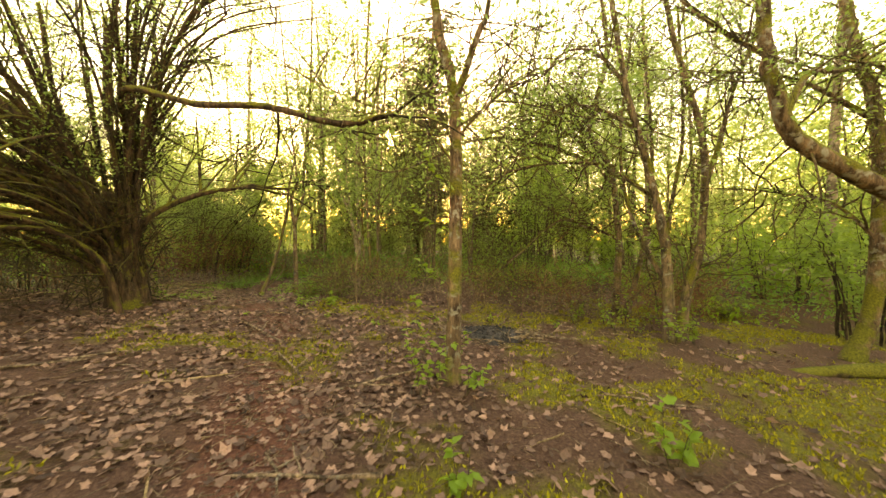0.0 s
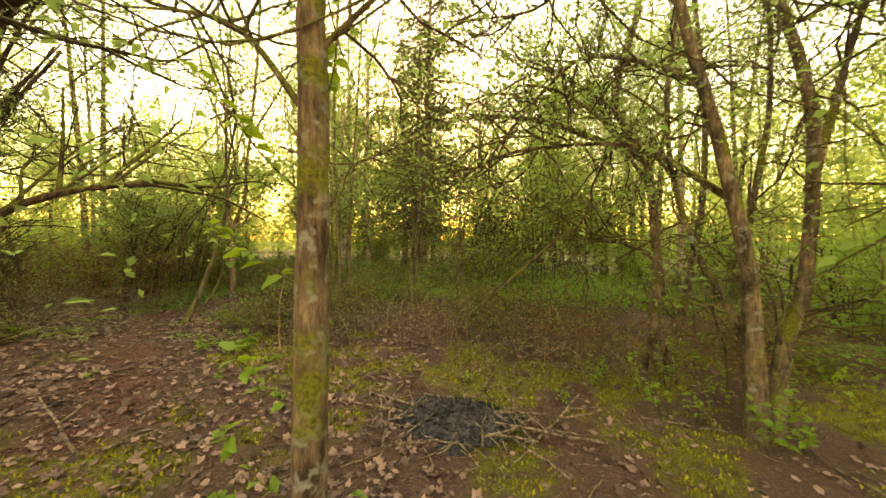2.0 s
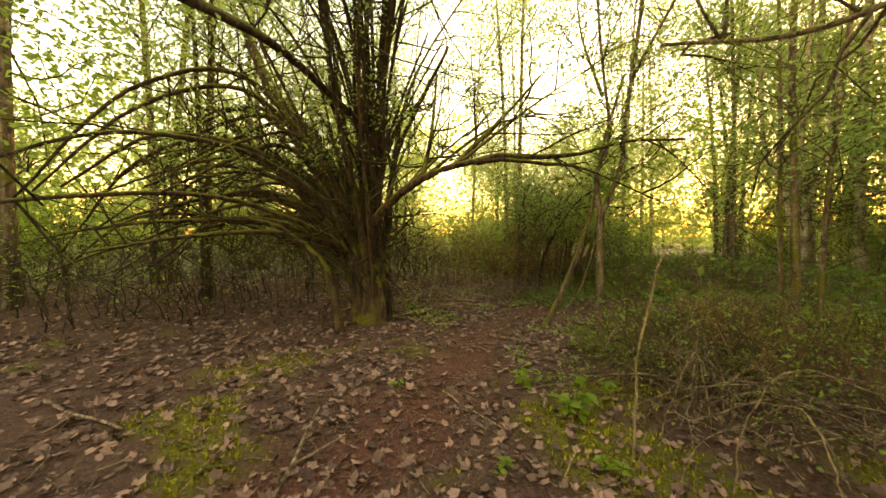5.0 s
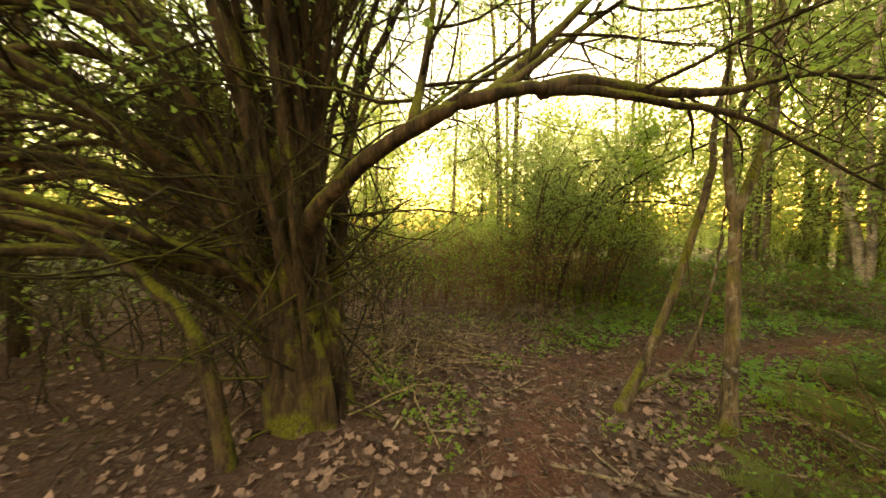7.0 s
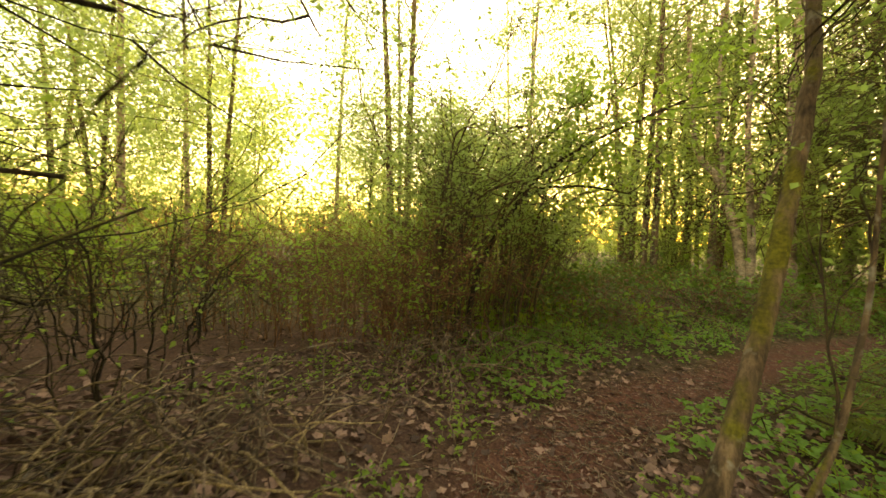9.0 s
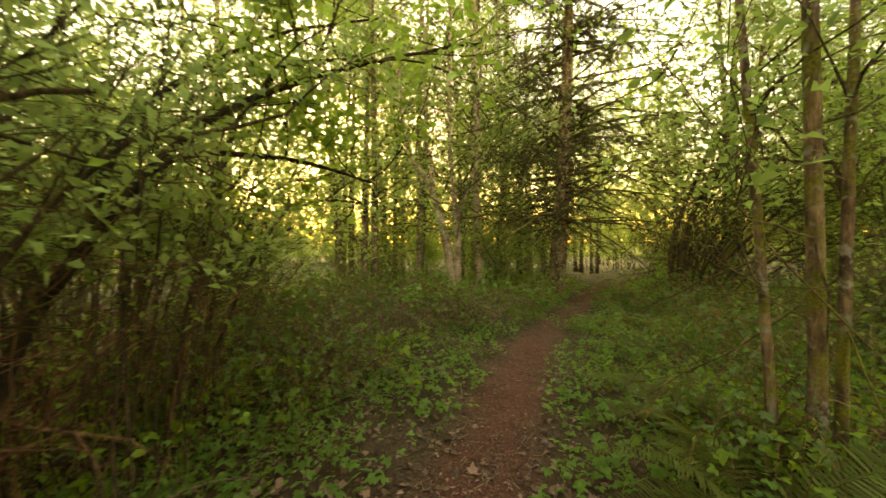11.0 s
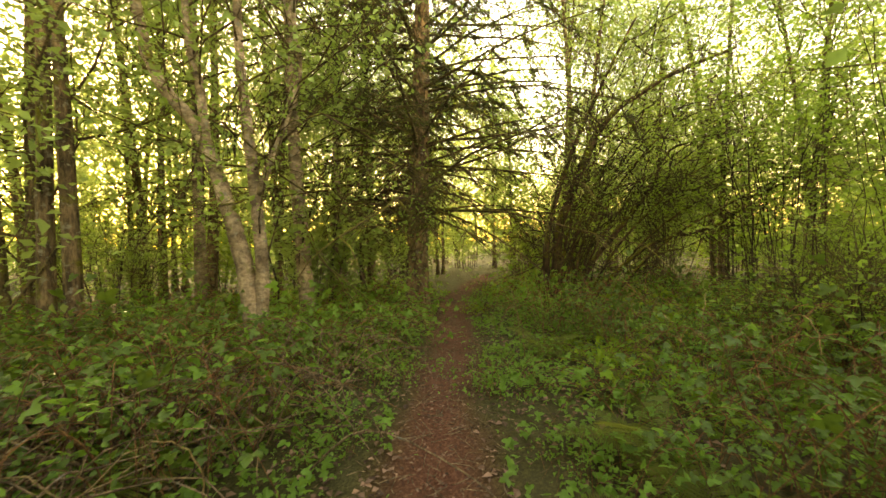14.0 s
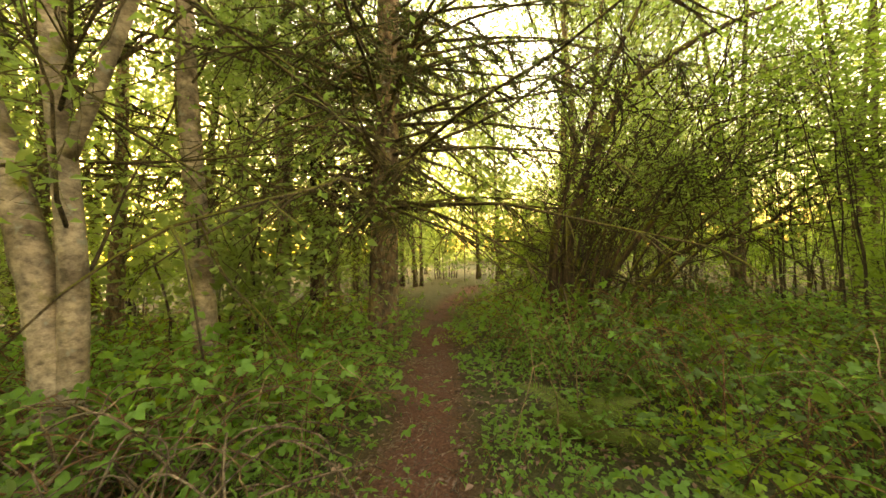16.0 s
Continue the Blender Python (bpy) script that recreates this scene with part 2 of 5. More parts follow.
def branch(wood, twigs, tips, start, way, length, radius, level, bend=0.16, lift=0.03, kids=5, spread=0.8):
    """A limb with side branches, level by level; the places for leaves gather in tips."""
    pts = wander(start, way, length, 5 if level else 3, bend, lift)
    if on_way(pts[[0, 2, -1]]).any():
        return
    r = np.linspace(radius, radius * (0.35 if level else 0.25), len(pts))
    tube(wood if radius > 0.018 else twigs, pts, r, 6 if radius > 0.03 else (4 if radius > 0.01 else 3))
    if level == 0:
        tips.extend(pts[1:])
        return
    for _ in range(kids):
        f = RNG.uniform(0.25, 1.0)
        i = min(int(f * (len(pts) - 1)), len(pts) - 2)
        p = pts[i] + (pts[i + 1] - pts[i]) * (f * (len(pts) - 1) - i)
        d = unit(pts[i + 1] - pts[i]) + RNG.normal(0, spread, 3) * 0.8
        branch(wood, twigs, tips, p, d, length * RNG.uniform(0.4, 0.65), max(radius * (1 - 0.6 * f) * 0.55, 0.003), level - 1, bend, lift, kids, spread)


def sprout(wood, twigs, tips, pts, n, length, radius, level=1, lift=0.03, spread=0.9, start=0.2, bend=0.18, kids=5):
    """Side branches along a limb."""
    pts = np.asarray(pts)
    for f in RNG.uniform(start, 1, n):
        x = f * (len(pts) - 1)
        i = min(int(x), len(pts) - 2)
        p = pts[i] + (pts[i + 1] - pts[i]) * (x - i)
        d = unit(pts[i + 1] - pts[i]) * 0.5 + RNG.normal(0, spread, 3)
        branch(wood, twigs, tips, p, d, length * RNG.uniform(0.5, 1.2), radius, level, bend, lift, kids)


def scatter(tips, n, spread):
    tips = np.asarray(tips)
    return tips[RNG.integers(0, len(tips), n)] + RNG.normal(0, spread, (n, 3))


def stuff(name, buf, mat, parent):
    """A joined rest of a thing: twigs or leaves past counting."""
    return tagged(part(name, buf, mat, parent), kind="stuff")


def tree(name, base, limbs, woodmat, twigmat, leafmat, label, category="tree", leaf_n=2000, leaf_size=0.05, twig_n=14, twig_len=0.9,
         twig_r=0.010, level=1, group="", lift=0.03, spread=0.9, flat=0.4, sides=10, loose=0.08, kids=5, low=0.0, bare=0.45, world=False, bend=0.18):
    """A tree from runs of points with a thickness at either end; the first is the trunk. world: the points are places of the plan."""
    HERE[:] = base
    t = thing(name, base, label, category, group)
    tw, tips = Buf(), []
    for i, (pts, r0, r1) in enumerate(limbs):
        wood = Buf()
        p = spline(np.asarray(pts, float) - (np.asarray(base) if world else 0), 6)
        p += RNG.normal(0, r0 * 0.07, p.shape) * np.linspace(0, 1, len(p))[:, None]
        f = np.linspace(0, 1, len(p))
        r = r0 + (r1 - r0) * f ** 0.8
        if i == 0 or p[0, 2] < 0.1:
            r = r * (1 + (0.45 if r0 < 0.2 else 0.12) * np.exp(-np.maximum(p[:, 2], 0) / 0.12))
        tube(wood, p, r, sides, 0.025)
        n = max(2, int(twig_n * (0.6 if i == 0 else 1)))
        sprout(wood, tw, tips, p, n, twig_len, twig_r, level, lift, spread, bare if i == 0 else 0.15, bend, kids)
        part("trunk" if i == 0 else "limb", wood, woodmat, t)
    stuff("twig_mass", tw, twigmat, t)
    if leaf_n and tips:
        lv = Buf()
        tips = np.array(tips)
        tips = tips[tips[:, 2] > low]
        leaves(lv, scatter(tips, leaf_n, loose), leaf_size, flat)
        stuff("crown", lv, leafmat, t)
    HERE[:] = 0
    return t

# ---- plan ----
TRAIL = spline([(-0.4, -2.5), (-0.7, 0.3), (-1.05, 1.7), (-2.25, 4.6), (-4.0, 6.6), (-4.6, 7.5), (-4.7, 8.35), (-4.55, 9.65), (-4.05, 10.95),
                (-3.0, 13.25), (-1.85, 15.05), (-0.05, 17.85), (1.65, 19.95), (4.6, 22.8)], 8)
WALKED = np.array([(x, y) for _, x, y, *_ in PATH])


def away(p, line):
    """How far the points lie from a line of the plan."""
    p = np.asarray(p, float)[..., :2]
    out = np.full(p.shape[:-1], 1e9)
    for a, b in zip(line[:-1], line[1:]):
        ab = b - a
        f = np.clip(((p - a) @ ab) / (ab @ ab + 1e-9), 0, 1)
        out = np.minimum(out, np.linalg.norm(p - a - f[..., None] * ab, axis=-1))
    return out


def relief(x, y):
    """Height of the ground: a slope down to the east of the clearing, soft unevenness, the trail a little sunk."""
    h = 0.03 * np.sin(x * 0.9 + 1.3) * np.cos(y * 0.7) + 0.015 * np.sin(x * 2.3 + y * 1.9) + 0.01 * np.sin(x * 5.1 - y * 4.3)
    h = h - 0.04 * np.clip(x, -8, 6) * np.clip((9.0 - y) / 3, 0, 1)
    return h - 0.03 * np.exp(-(away(np.stack((x, y), -1), TRAIL) / 0.35) ** 2)


GRID = np.random.default_rng(3).random((64, 64))


def patchy(x, y, size):
    """Smooth random values from 0 to 1 over the plan, in patches of that size."""
    u, v = x / size, y / size
    i, j = np.floor(u).astype(int), np.floor(v).astype(int)
    f, g = u - i, v - j
    f, g = f * f * (3 - 2 * f), g * g * (3 - 2 * g)
    a, b, c, d = GRID[i % 64, j % 64], GRID[(i + 1) % 64, j % 64], GRID[i % 64, (j + 1) % 64], GRID[(i + 1) % 64, (j + 1) % 64]
    return (a * (1 - f) + b * f) * (1 - g) + (c * (1 - f) + d * f) * g


def moss_at(x, y):
    """How mossy the ground is: the clearing's east side and the trail's verge at the bend."""
    where = 0.66 * np.clip((x + 0.5) / 1.4, 0, 1) * np.exp(-np.clip(y - 7.0, 0, 9) ** 2 / 3)
    where = np.maximum(where, 0.8 * np.exp(-((x + 1.6) ** 2 / 0.9 + (y - 6.3) ** 2 / 1.6)))
    where = np.maximum(where, 0.7 * np.exp(-((x + 0.2) ** 2 / 1.2 + (y - 5.4) ** 2 / 1.6)))
    where = np.maximum(where, 0.25 * np.exp(-((x + 2.0) ** 2 / 9 + (y - 2.5) ** 2 / 9)))
    n = 0.5 * patchy(x, y, 0.75) + 0.32 * patchy(x + 9, y, 0.31) + 0.18 * patchy(x, y + 5, 0.14)
    return np.clip((n + where * 0.31 - 0.66) / 0.10, 0, 1) * (where > 0.05)


def floor(x, y):
    return float(relief(np.array(float(x)), np.array(float(y))))


# ---- ground ----
def ground():
    near = np.arange(-14, 14.01, 0.125)
    xs = np.concatenate((-14 - np.geomspace(0.3, 600, 26)[::-1], near - 0.0, 14 + np.geomspace(0.3, 600, 26)))
    ys = np.concatenate((-6 - np.geomspace(0.3, 600, 26)[::-1], np.arange(-6, 26.01, 0.125), 26 + np.geomspace(0.3, 600, 26)))
    X, Y = np.meshgrid(xs, ys)
    tr = away(np.stack((X, Y), -1), TRAIL)
    Z = relief(X, Y)
    rough = RNG.normal(0, 0.006, X.shape)
    v = np.stack((X, Y, Z + rough), -1).reshape(-1, 3)
    k, r = len(xs), len(ys)
    i = (np.arange(r - 1)[:, None] * k + np.arange(k - 1)[None]).ravel()
    b = Buf()
    b.add(v, np.stack((i, i + 1, i + k + 1, i + k), -1))
    me = b.mesh("ground", SOIL)
    # where the trail's bare earth and the moss lie
    moss = moss_at(X, Y)
    green = np.maximum(np.clip((Y - 9) / 4, 0, 1), np.clip((np.hypot(X + 1, Y - 5) - 8) / 3, 0, 1))
    data = np.stack((np.exp(-(tr / (0.22 + 0.2 * patchy(X, Y, 0.5))) ** 4), moss, green, np.ones_like(X)), -1).reshape(-1, 4)
    layer = me.color_attributes.new("cover", "FLOAT_COLOR", "POINT")
    layer.data.foreach_set("color", data.astype(np.float32).ravel())
    return tagged(new("ground", me), "brown forest soil with leaf litter, moss and a bare trail", "ground", kind="structure")


def soil_material():
    m, n, b = material("forest_soil", 0.95)
    at = n.nodes.new("ShaderNodeAttribute")
    at.attribute_name = "cover"
    sep = n.nodes.new("ShaderNodeSeparateColor")
    n.links.new(at.outputs["Color"], sep.inputs[0])
    fine = noise_tex(n, 45, 8, rough=0.75)
    litter = ramp(n, fine, ((0.30, (0.038, 0.018, 0.012)), (0.52, (0.125, 0.060, 0.038)), (0.72, (0.25, 0.145, 0.095))))
    earth = ramp(n, fine, ((0.30, (0.055, 0.02, 0.014)), (0.52, (0.165, 0.060, 0.036)), (0.75, (0.33, 0.155, 0.10))))
    weeds = ramp(n, fine, ((0.3, (0.028, 0.022, 0.010)), (0.5, (0.075, 0.066, 0.024)), (0.7, (0.16, 0.15, 0.055))))
    green = ramp(n, noise_tex(n, 70, 5), ((0.3, (0.06, 0.055, 0.010)), (0.7, (0.24, 0.215, 0.025))))
    col = mix(n, sep.outputs[2], litter, weeds)
    col = mix(n, sep.outputs[0], col, earth)
    add = node(n, "ShaderNodeMath")
    add.operation = "MULTIPLY"
    patch = ramp(n, noise_tex(n, 9, 6), ((0.34, (0, 0, 0)), (0.52, (1, 1, 1))))
    n.links.new(sep.outputs[1], add.inputs[0])
    n.links.new(patch, add.inputs[1])
    col = mix(n, add.outputs[0], col, green)
    n.links.new(col, b.inputs["Base Color"])
    bump(n, b, fine, 1.0, 0.03)
    return m


SOIL = soil_material()
ground()


# ---- trees of the clearing ----
# the big willow: the great limbs, then many lesser ones arching west and up
limbs = [([(-4.96, 5.38, -0.10), (-5.02, 5.34, 0.72), (-5.16, 5.28, 1.24), (-5.42, 4.97, 2.10), (-5.64, 4.67, 2.71), (-5.99, 4.24, 3.40), (-6.33, 3.89, 4.35)], 0.260, 0.060),
         ([(-4.95, 5.45, 0.70), (-4.86, 5.40, 1.15), (-4.66, 5.37, 1.52), (-4.42, 5.49, 1.74), (-4.04, 5.71, 1.97), (-3.69, 5.98, 2.10), (-3.62, 6.51, 2.20), (-3.43, 7.01, 2.17), (-3.26, 7.46, 2.11), (-2.86, 8.26, 1.75)], 0.078, 0.008),
         ([(-3.66, 6.22, 2.15), (-3.63, 6.5, 2.24), (-3.52, 7.06, 2.27), (-3.36, 7.51, 2.33), (-3.2, 8.16, 2.52), (-2.98, 8.91, 2.58)], 0.045, 0.015),
         ([(-3.72, 5.96, 2.09), (-3.79, 6.24, 2.34), (-3.74, 6.65, 2.75), (-3.73, 7.21, 3.34)], 0.040, 0.012),
         ([(-4.03, 5.72, 1.97), (-4.19, 5.91, 2.56), (-4.33, 6.05, 3.34)], 0.030, 0.012),
         ([(-5.03, 5.28, 0.55), (-5.25, 5.15, 1.32), (-5.62, 4.71, 2.10), (-5.96, 4.2, 2.46), (-6.42, 3.46, 2.62), (-7.11, 2.51, 2.36)], 0.085, 0.020),
         ([(-5.08, 5.36, 0.46), (-5.34, 5.23, 1.15), (-5.73, 4.76, 1.84), (-6.25, 4.04, 2.27), (-6.85, 3.29, 2.36), (-7.63, 2.42, 2.10)], 0.080, 0.020),
         ([(-4.86, 5.45, -0.10), (-5.08, 5.43, 1.24), (-5.14, 5.49, 2.28), (-5.25, 5.4, 3.23), (-5.29, 5.45, 4.70)], 0.100, 0.030),
         ([(-5.03, 5.36, 0.46), (-5.29, 5.28, 1.41), (-5.47, 5.19, 2.45), (-5.64, 5.02, 3.31), (-5.73, 4.93, 4.52)], 0.070, 0.025),
         ([(-4.86, 5.53, 0.46), (-5.08, 5.66, 1.41), (-5.16, 5.79, 2.36), (-5.08, 6.05, 3.05), (-4.86, 6.49, 4.01)], 0.060, 0.020),
         ([(-4.64, 4.95, -0.10), (-4.73, 4.82, 0.79), (-4.91, 4.54, 1.22), (-5.19, 4.07, 1.50), (-5.6, 3.36, 1.49), (-6.16, 2.51, 1.15)], 0.050, 0.015)]
FOOT = np.array((-4.98, 5.46, 0.0))
# long low limbs sweeping out to the south-west, then steeper ones fanning up
for i in range(34):
    an, out, top = RNG.uniform(3.3, 5.0), RNG.uniform(1.8, 4.4), RNG.uniform(1.1, 3.3)
    o = np.array((math.cos(an), math.sin(an), 0)) * out
    z0 = RNG.uniform(0.25, 1.2)
    b = FOOT + o / out * RNG.uniform(0.02, 0.16) + (-0.12 * z0, -0.05 * z0, z0)
    rise = max(top - z0, 0.35)
    limbs.append(([b, b + o * 0.14 + (0, 0, rise * 0.55), b + o * 0.42 + (0, 0, rise), b + o * 0.74 + (0, 0, rise * RNG.uniform(0.8, 1.1)), b + o + (0, 0, rise * RNG.uniform(0.3, 0.8))],
                  RNG.uniform(0.035, 0.075), 0.012))
for i in range(24):
    an, out, h = RNG.uniform(0, 2 * math.pi), RNG.uniform(0.7, 2.2), RNG.uniform(3.2, 6.2)
    o = np.array((math.cos(an), math.sin(an), 0)) * out
    b = FOOT + o / out * RNG.uniform(0.05, 0.2)
    low_end = RNG.uniform(-0.1, 0.9)
    limbs.append(([b + (0, 0, low_end), b + o * 0.08 + (-0.12, -0.16, 1.2 + 0.05 * h), b + o * 0.42 + (-0.3, -0.4, h * 0.65), b + o + (-0.35, -0.5, h)], RNG.uniform(0.03, 0.06), 0.010))
# thin leafy boughs springing from the arching limb towards the north-west
for run in ([(-4.42, 5.49, 1.74), (-4.8, 6.5, 2.6), (-5.1, 7.4, 3.2), (-5.3, 8.4, 3.5)], [(-4.04, 5.71, 1.97), (-4.2, 6.7, 2.7), (-4.5, 7.6, 3.1), (-4.6, 8.6, 3.2)],
            [(-4.3, 5.58, 1.84), (-5.2, 6.3, 2.4), (-5.9, 7.1, 2.8), (-6.6, 7.8, 2.9)], [(-3.69, 5.98, 2.10), (-3.8, 6.9, 2.8), (-4.0, 7.8, 3.4), (-4.1, 8.6, 3.9)],
            [(-4.6, 5.40, 1.55), (-5.3, 6.0, 2.6), (-5.9, 6.6, 3.4), (-6.5, 7.3, 4.0)]):
    limbs.append((run, 0.022, 0.006))
# ridges that flute the bole
for i in range(11):
    an = i * 0.571 + RNG.uniform(-0.15, 0.15)
    b = FOOT + np.array((math.cos(an), math.sin(an), 0)) * RNG.uniform(0.17, 0.25)
    limbs.append(([b + (0, 0, -0.1), b * (1, 1, 0) + (-0.02, -0.02, 0.5), b * (1, 1, 0) + (-0.12, -0.17, 1.1), b * (1, 1, 0) + (-0.4 + 0.2 * math.cos(an), -0.5 + 0.2 * math.sin(an), 2.0)], RNG.uniform(0.06, 0.10), 0.030))
limbs.append(([(-4.84, 5.38, 2.60), (-4.0, 4.3, 3.04), (-2.6, 3.6, 2.62), (-1.6, 3.1, 2.40), (-0.9, 2.84, 2.17), (-0.42, 2.77, 2.22)], 0.045, 0.022))
for i in range(22):
    an, out, h = RNG.uniform(-1.35, 0.2), RNG.uniform(1.3, 3.2), RNG.uniform(3.6, 5.6)
    o = np.array((math.cos(an), math.sin(an), 0)) * out
    limbs.append(([FOOT + (0, 0, 1.2), FOOT + o * 0.12 + (0, 0, h * 0.6), FOOT + o * 0.45 + (0, 0, h * 0.92), FOOT + o + (0, 0, h)], RNG.uniform(0.025, 0.04), 0.008))
tree("willow_tree", tuple(FOOT + (0, 0, 0.1)), limbs, BARK_DARK, TWIG_DARK, LEAF_CANOPY, "dark many-stemmed willow with mossy limbs arching over the trail", leaf_n=11000, leaf_size=0.045,
     twig_n=6, twig_len=1.1, twig_r=0.012, level=2, kids=3, loose=0.06, low=2.0, world=True)

# the slim mossy tree beside the trail
SLIM = tree("slim_tree", (0.05, 2.93, -0.12), [([(0.03, 3.06, -0.2), (0.05, 3.07, 0.6), (0.06, 3.08, 1.35), (0.06, 3.09, 2.15), (0.02, 3.09, 2.62), (-0.12, 3.1, 3.23), (-0.3, 3.1, 5.0)], 0.074, 0.036),
     ([(0.04, 3.09, 2.4), (0.24, 2.95, 2.94), (0.33, 2.96, 3.22), (0.5, 3.0, 4.6)], 0.035, 0.015),
     ([(0.05, 3.08, 1.9), (-0.3, 3.2, 2.3), (-0.9, 3.5, 2.6), (-1.5, 3.6, 2.9)], 0.014, 0.005), ([(0.05, 3.08, 2.1), (0.4, 3.2, 2.5), (0.9, 3.4, 2.9)], 0.014, 0.005)],
     BARK_MOSSY, TWIG, LEAF_CANOPY, "slim grey tree with moss and lichen beside the trail", leaf_n=3600, leaf_size=0.045, twig_n=22, twig_len=1.3, twig_r=0.008, level=2, kids=3, world=True)

# the grey clumps of crooked stems by the fire place
tree("crooked_tree", (3.0, 4.7, -0.1), [([(2.96, 4.67, -0.2), (2.9, 4.68, 0.6), (2.85, 4.7, 1.28), (2.58, 4.72, 2.4), (2.32, 4.74, 3.37), (2.1, 4.76, 4.8)], 0.085, 0.03),
     ([(3.1, 4.75, -0.2), (3.3, 4.88, 0.6), (3.48, 4.9, 1.2), (3.51, 4.94, 2.6), (3.12, 4.96, 3.93), (2.9, 4.97, 5.0)], 0.075, 0.03),
     ([(2.75, 4.75, 1.8), (2.24, 5.1, 2.29), (1.65, 5.3, 2.38), (0.95, 5.3, 2.27), (0.47, 5.28, 1.95)], 0.032, 0.010),
     ([(2.5, 4.75, 2.7), (2.3, 5.2, 3.1), (1.8, 5.5, 3.29), (1.28, 5.51, 2.8), (0.75, 5.49, 2.1)], 0.032, 0.010),
     ([(2.35, 4.75, 3.3), (2.0, 4.9, 3.8), (1.6, 5.0, 3.85), (1.24, 5.03, 3.5), (0.44, 5.02, 3.4)], 0.028, 0.008),
     ([(3.5, 4.92, 1.9), (3.85, 5.1, 2.6), (4.05, 5.1, 3.4), (4.6, 5.2, 4.6)], 0.045, 0.015),
     ([(3.05, 4.9, -0.2), (3.15, 5.1, 1.4), (3.4, 5.2, 2.8), (3.3, 5.2, 4.6)], 0.04, 0.018),
     ([(2.95, 4.75, 0.6), (2.6, 5.0, 1.5), (2.5, 5.2, 2.6), (2.7, 5.3, 4.4)], 0.035, 0.015)],
     BARK_GREY, TWIG, LEAF_CANOPY, "crooked grey clump of stems with lichen and mossy dead limbs", leaf_n=5200, leaf_size=0.05, twig_n=20, twig_len=1.0, twig_r=0.013, level=2, kids=4, low=1.2, bend=0.3, world=True)
tree("crooked_tree", (3.0, 6.3, -0.1), [([(2.97, 6.27, -0.2), (3.0, 6.28, 0.6), (3.02, 6.3, 1.3), (2.87, 6.33, 2.5), (2.5, 6.34, 3.2), (2.8, 6.37, 4.5), (2.66, 6.39, 5.8)], 0.075, 0.03),
     ([(3.1, 6.3, 0.8), (3.0, 6.3, 1.25), (2.4, 6.3, 1.5), (1.97, 6.29, 1.59), (1.37, 6.28, 1.09), (0.67, 6.25, 0.49)], 0.04, 0.012),
     ([(3.2, 6.4, -0.2), (3.5, 6.4, 1.1), (3.7, 6.5, 2.6), (3.6, 6.6, 4.8)], 0.06, 0.025),
     ([(2.9, 6.32, 2.2), (2.2, 6.2, 3.0), (1.4, 6.1, 3.3), (0.6, 6.0, 3.0)], 0.03, 0.008),
     ([(2.7, 6.33, 2.9), (2.0, 6.6, 3.6), (1.0, 6.9, 4.2)], 0.03, 0.008),
     ([(2.87, 6.33, 2.5), (1.6, 6.6, 3.05), (0.5, 7.0, 3.2), (-0.5, 7.3, 2.85), (-1.2, 7.1, 2.6), (-2.0, 6.8, 2.8)], 0.045, 0.012)],
     BARK_GREY, TWIG, LEAF_CANOPY, "crooked grey clump behind, one mossy bough bent to the ground", leaf_n=5600, leaf_size=0.055, twig_n=22, twig_len=1.1, twig_r=0.013, level=2, kids=4, low=1.2, bend=0.3, world=True)

# thin twiggy saplings behind the fire place
for x, y, h in ((-0.5, 9.9, 5.2), (0.6, 9.4, 4.2)):
    stems = []
    for k in range(3):
        lx, ly = RNG.normal(0, 0.45, 2)
        bx, by = RNG.normal(0, 0.1, 2)
        stems.append(([(bx, by, -0.1), (bx + lx * 0.2, by + ly * 0.2, h * 0.3), (bx + lx * 0.7, by + ly * 0.7, h * 0.65), (bx + lx, by + ly, h)], RNG.uniform(0.018, 0.032), 0.006))
    tree("twiggy_sapling", (x, y, floor(x, y)), stems, BARK_GREY, TWIG, LEAF_CANOPY, "thin grey sapling with fine bare twigs and young leaves", leaf_n=1300, leaf_size=0.045, twig_n=17, twig_len=1.3, twig_r=0.008,
         level=2, kids=4, low=1.0, bare=0.2, bend=0.24)

# mossy trees at the clearing's edge
tree("mossy_tree", (4.75, 4.2, -0.2), [([(4.72, 4.18, -0.3), (5.02, 4.21, 0.48), (5.11, 4.24, 1.88), (5.01, 4.26, 2.88), (4.71, 4.28, 3.88), (4.5, 4.3, 5.2)], 0.095, 0.05),
     ([(5.1, 4.2, 1.8), (4.9, 3.9, 2.4), (4.4, 3.6, 2.9), (3.8, 3.5, 3.0)], 0.045, 0.012), ([(5.1, 4.2, 2.2), (5.6, 4.3, 3.0), (6.0, 4.2, 4.2)], 0.05, 0.02),
     ([(5.1, 4.2, 1.2), (4.7, 4.4, 1.7), (4.1, 4.7, 1.9)], 0.03, 0.008), ([(5.05, 4.2, 2.6), (4.4, 4.6, 3.3), (3.6, 5.0, 3.6)], 0.04, 0.01)],
     BARK_MOSSY, TWIG, LEAF_CANOPY, "mossy brown tree with crooked dead lower limbs", leaf_n=3200, leaf_size=0.045, twig_n=18, twig_len=1.0, twig_r=0.014, level=2, kids=4, low=1.3, bend=0.28, world=True)
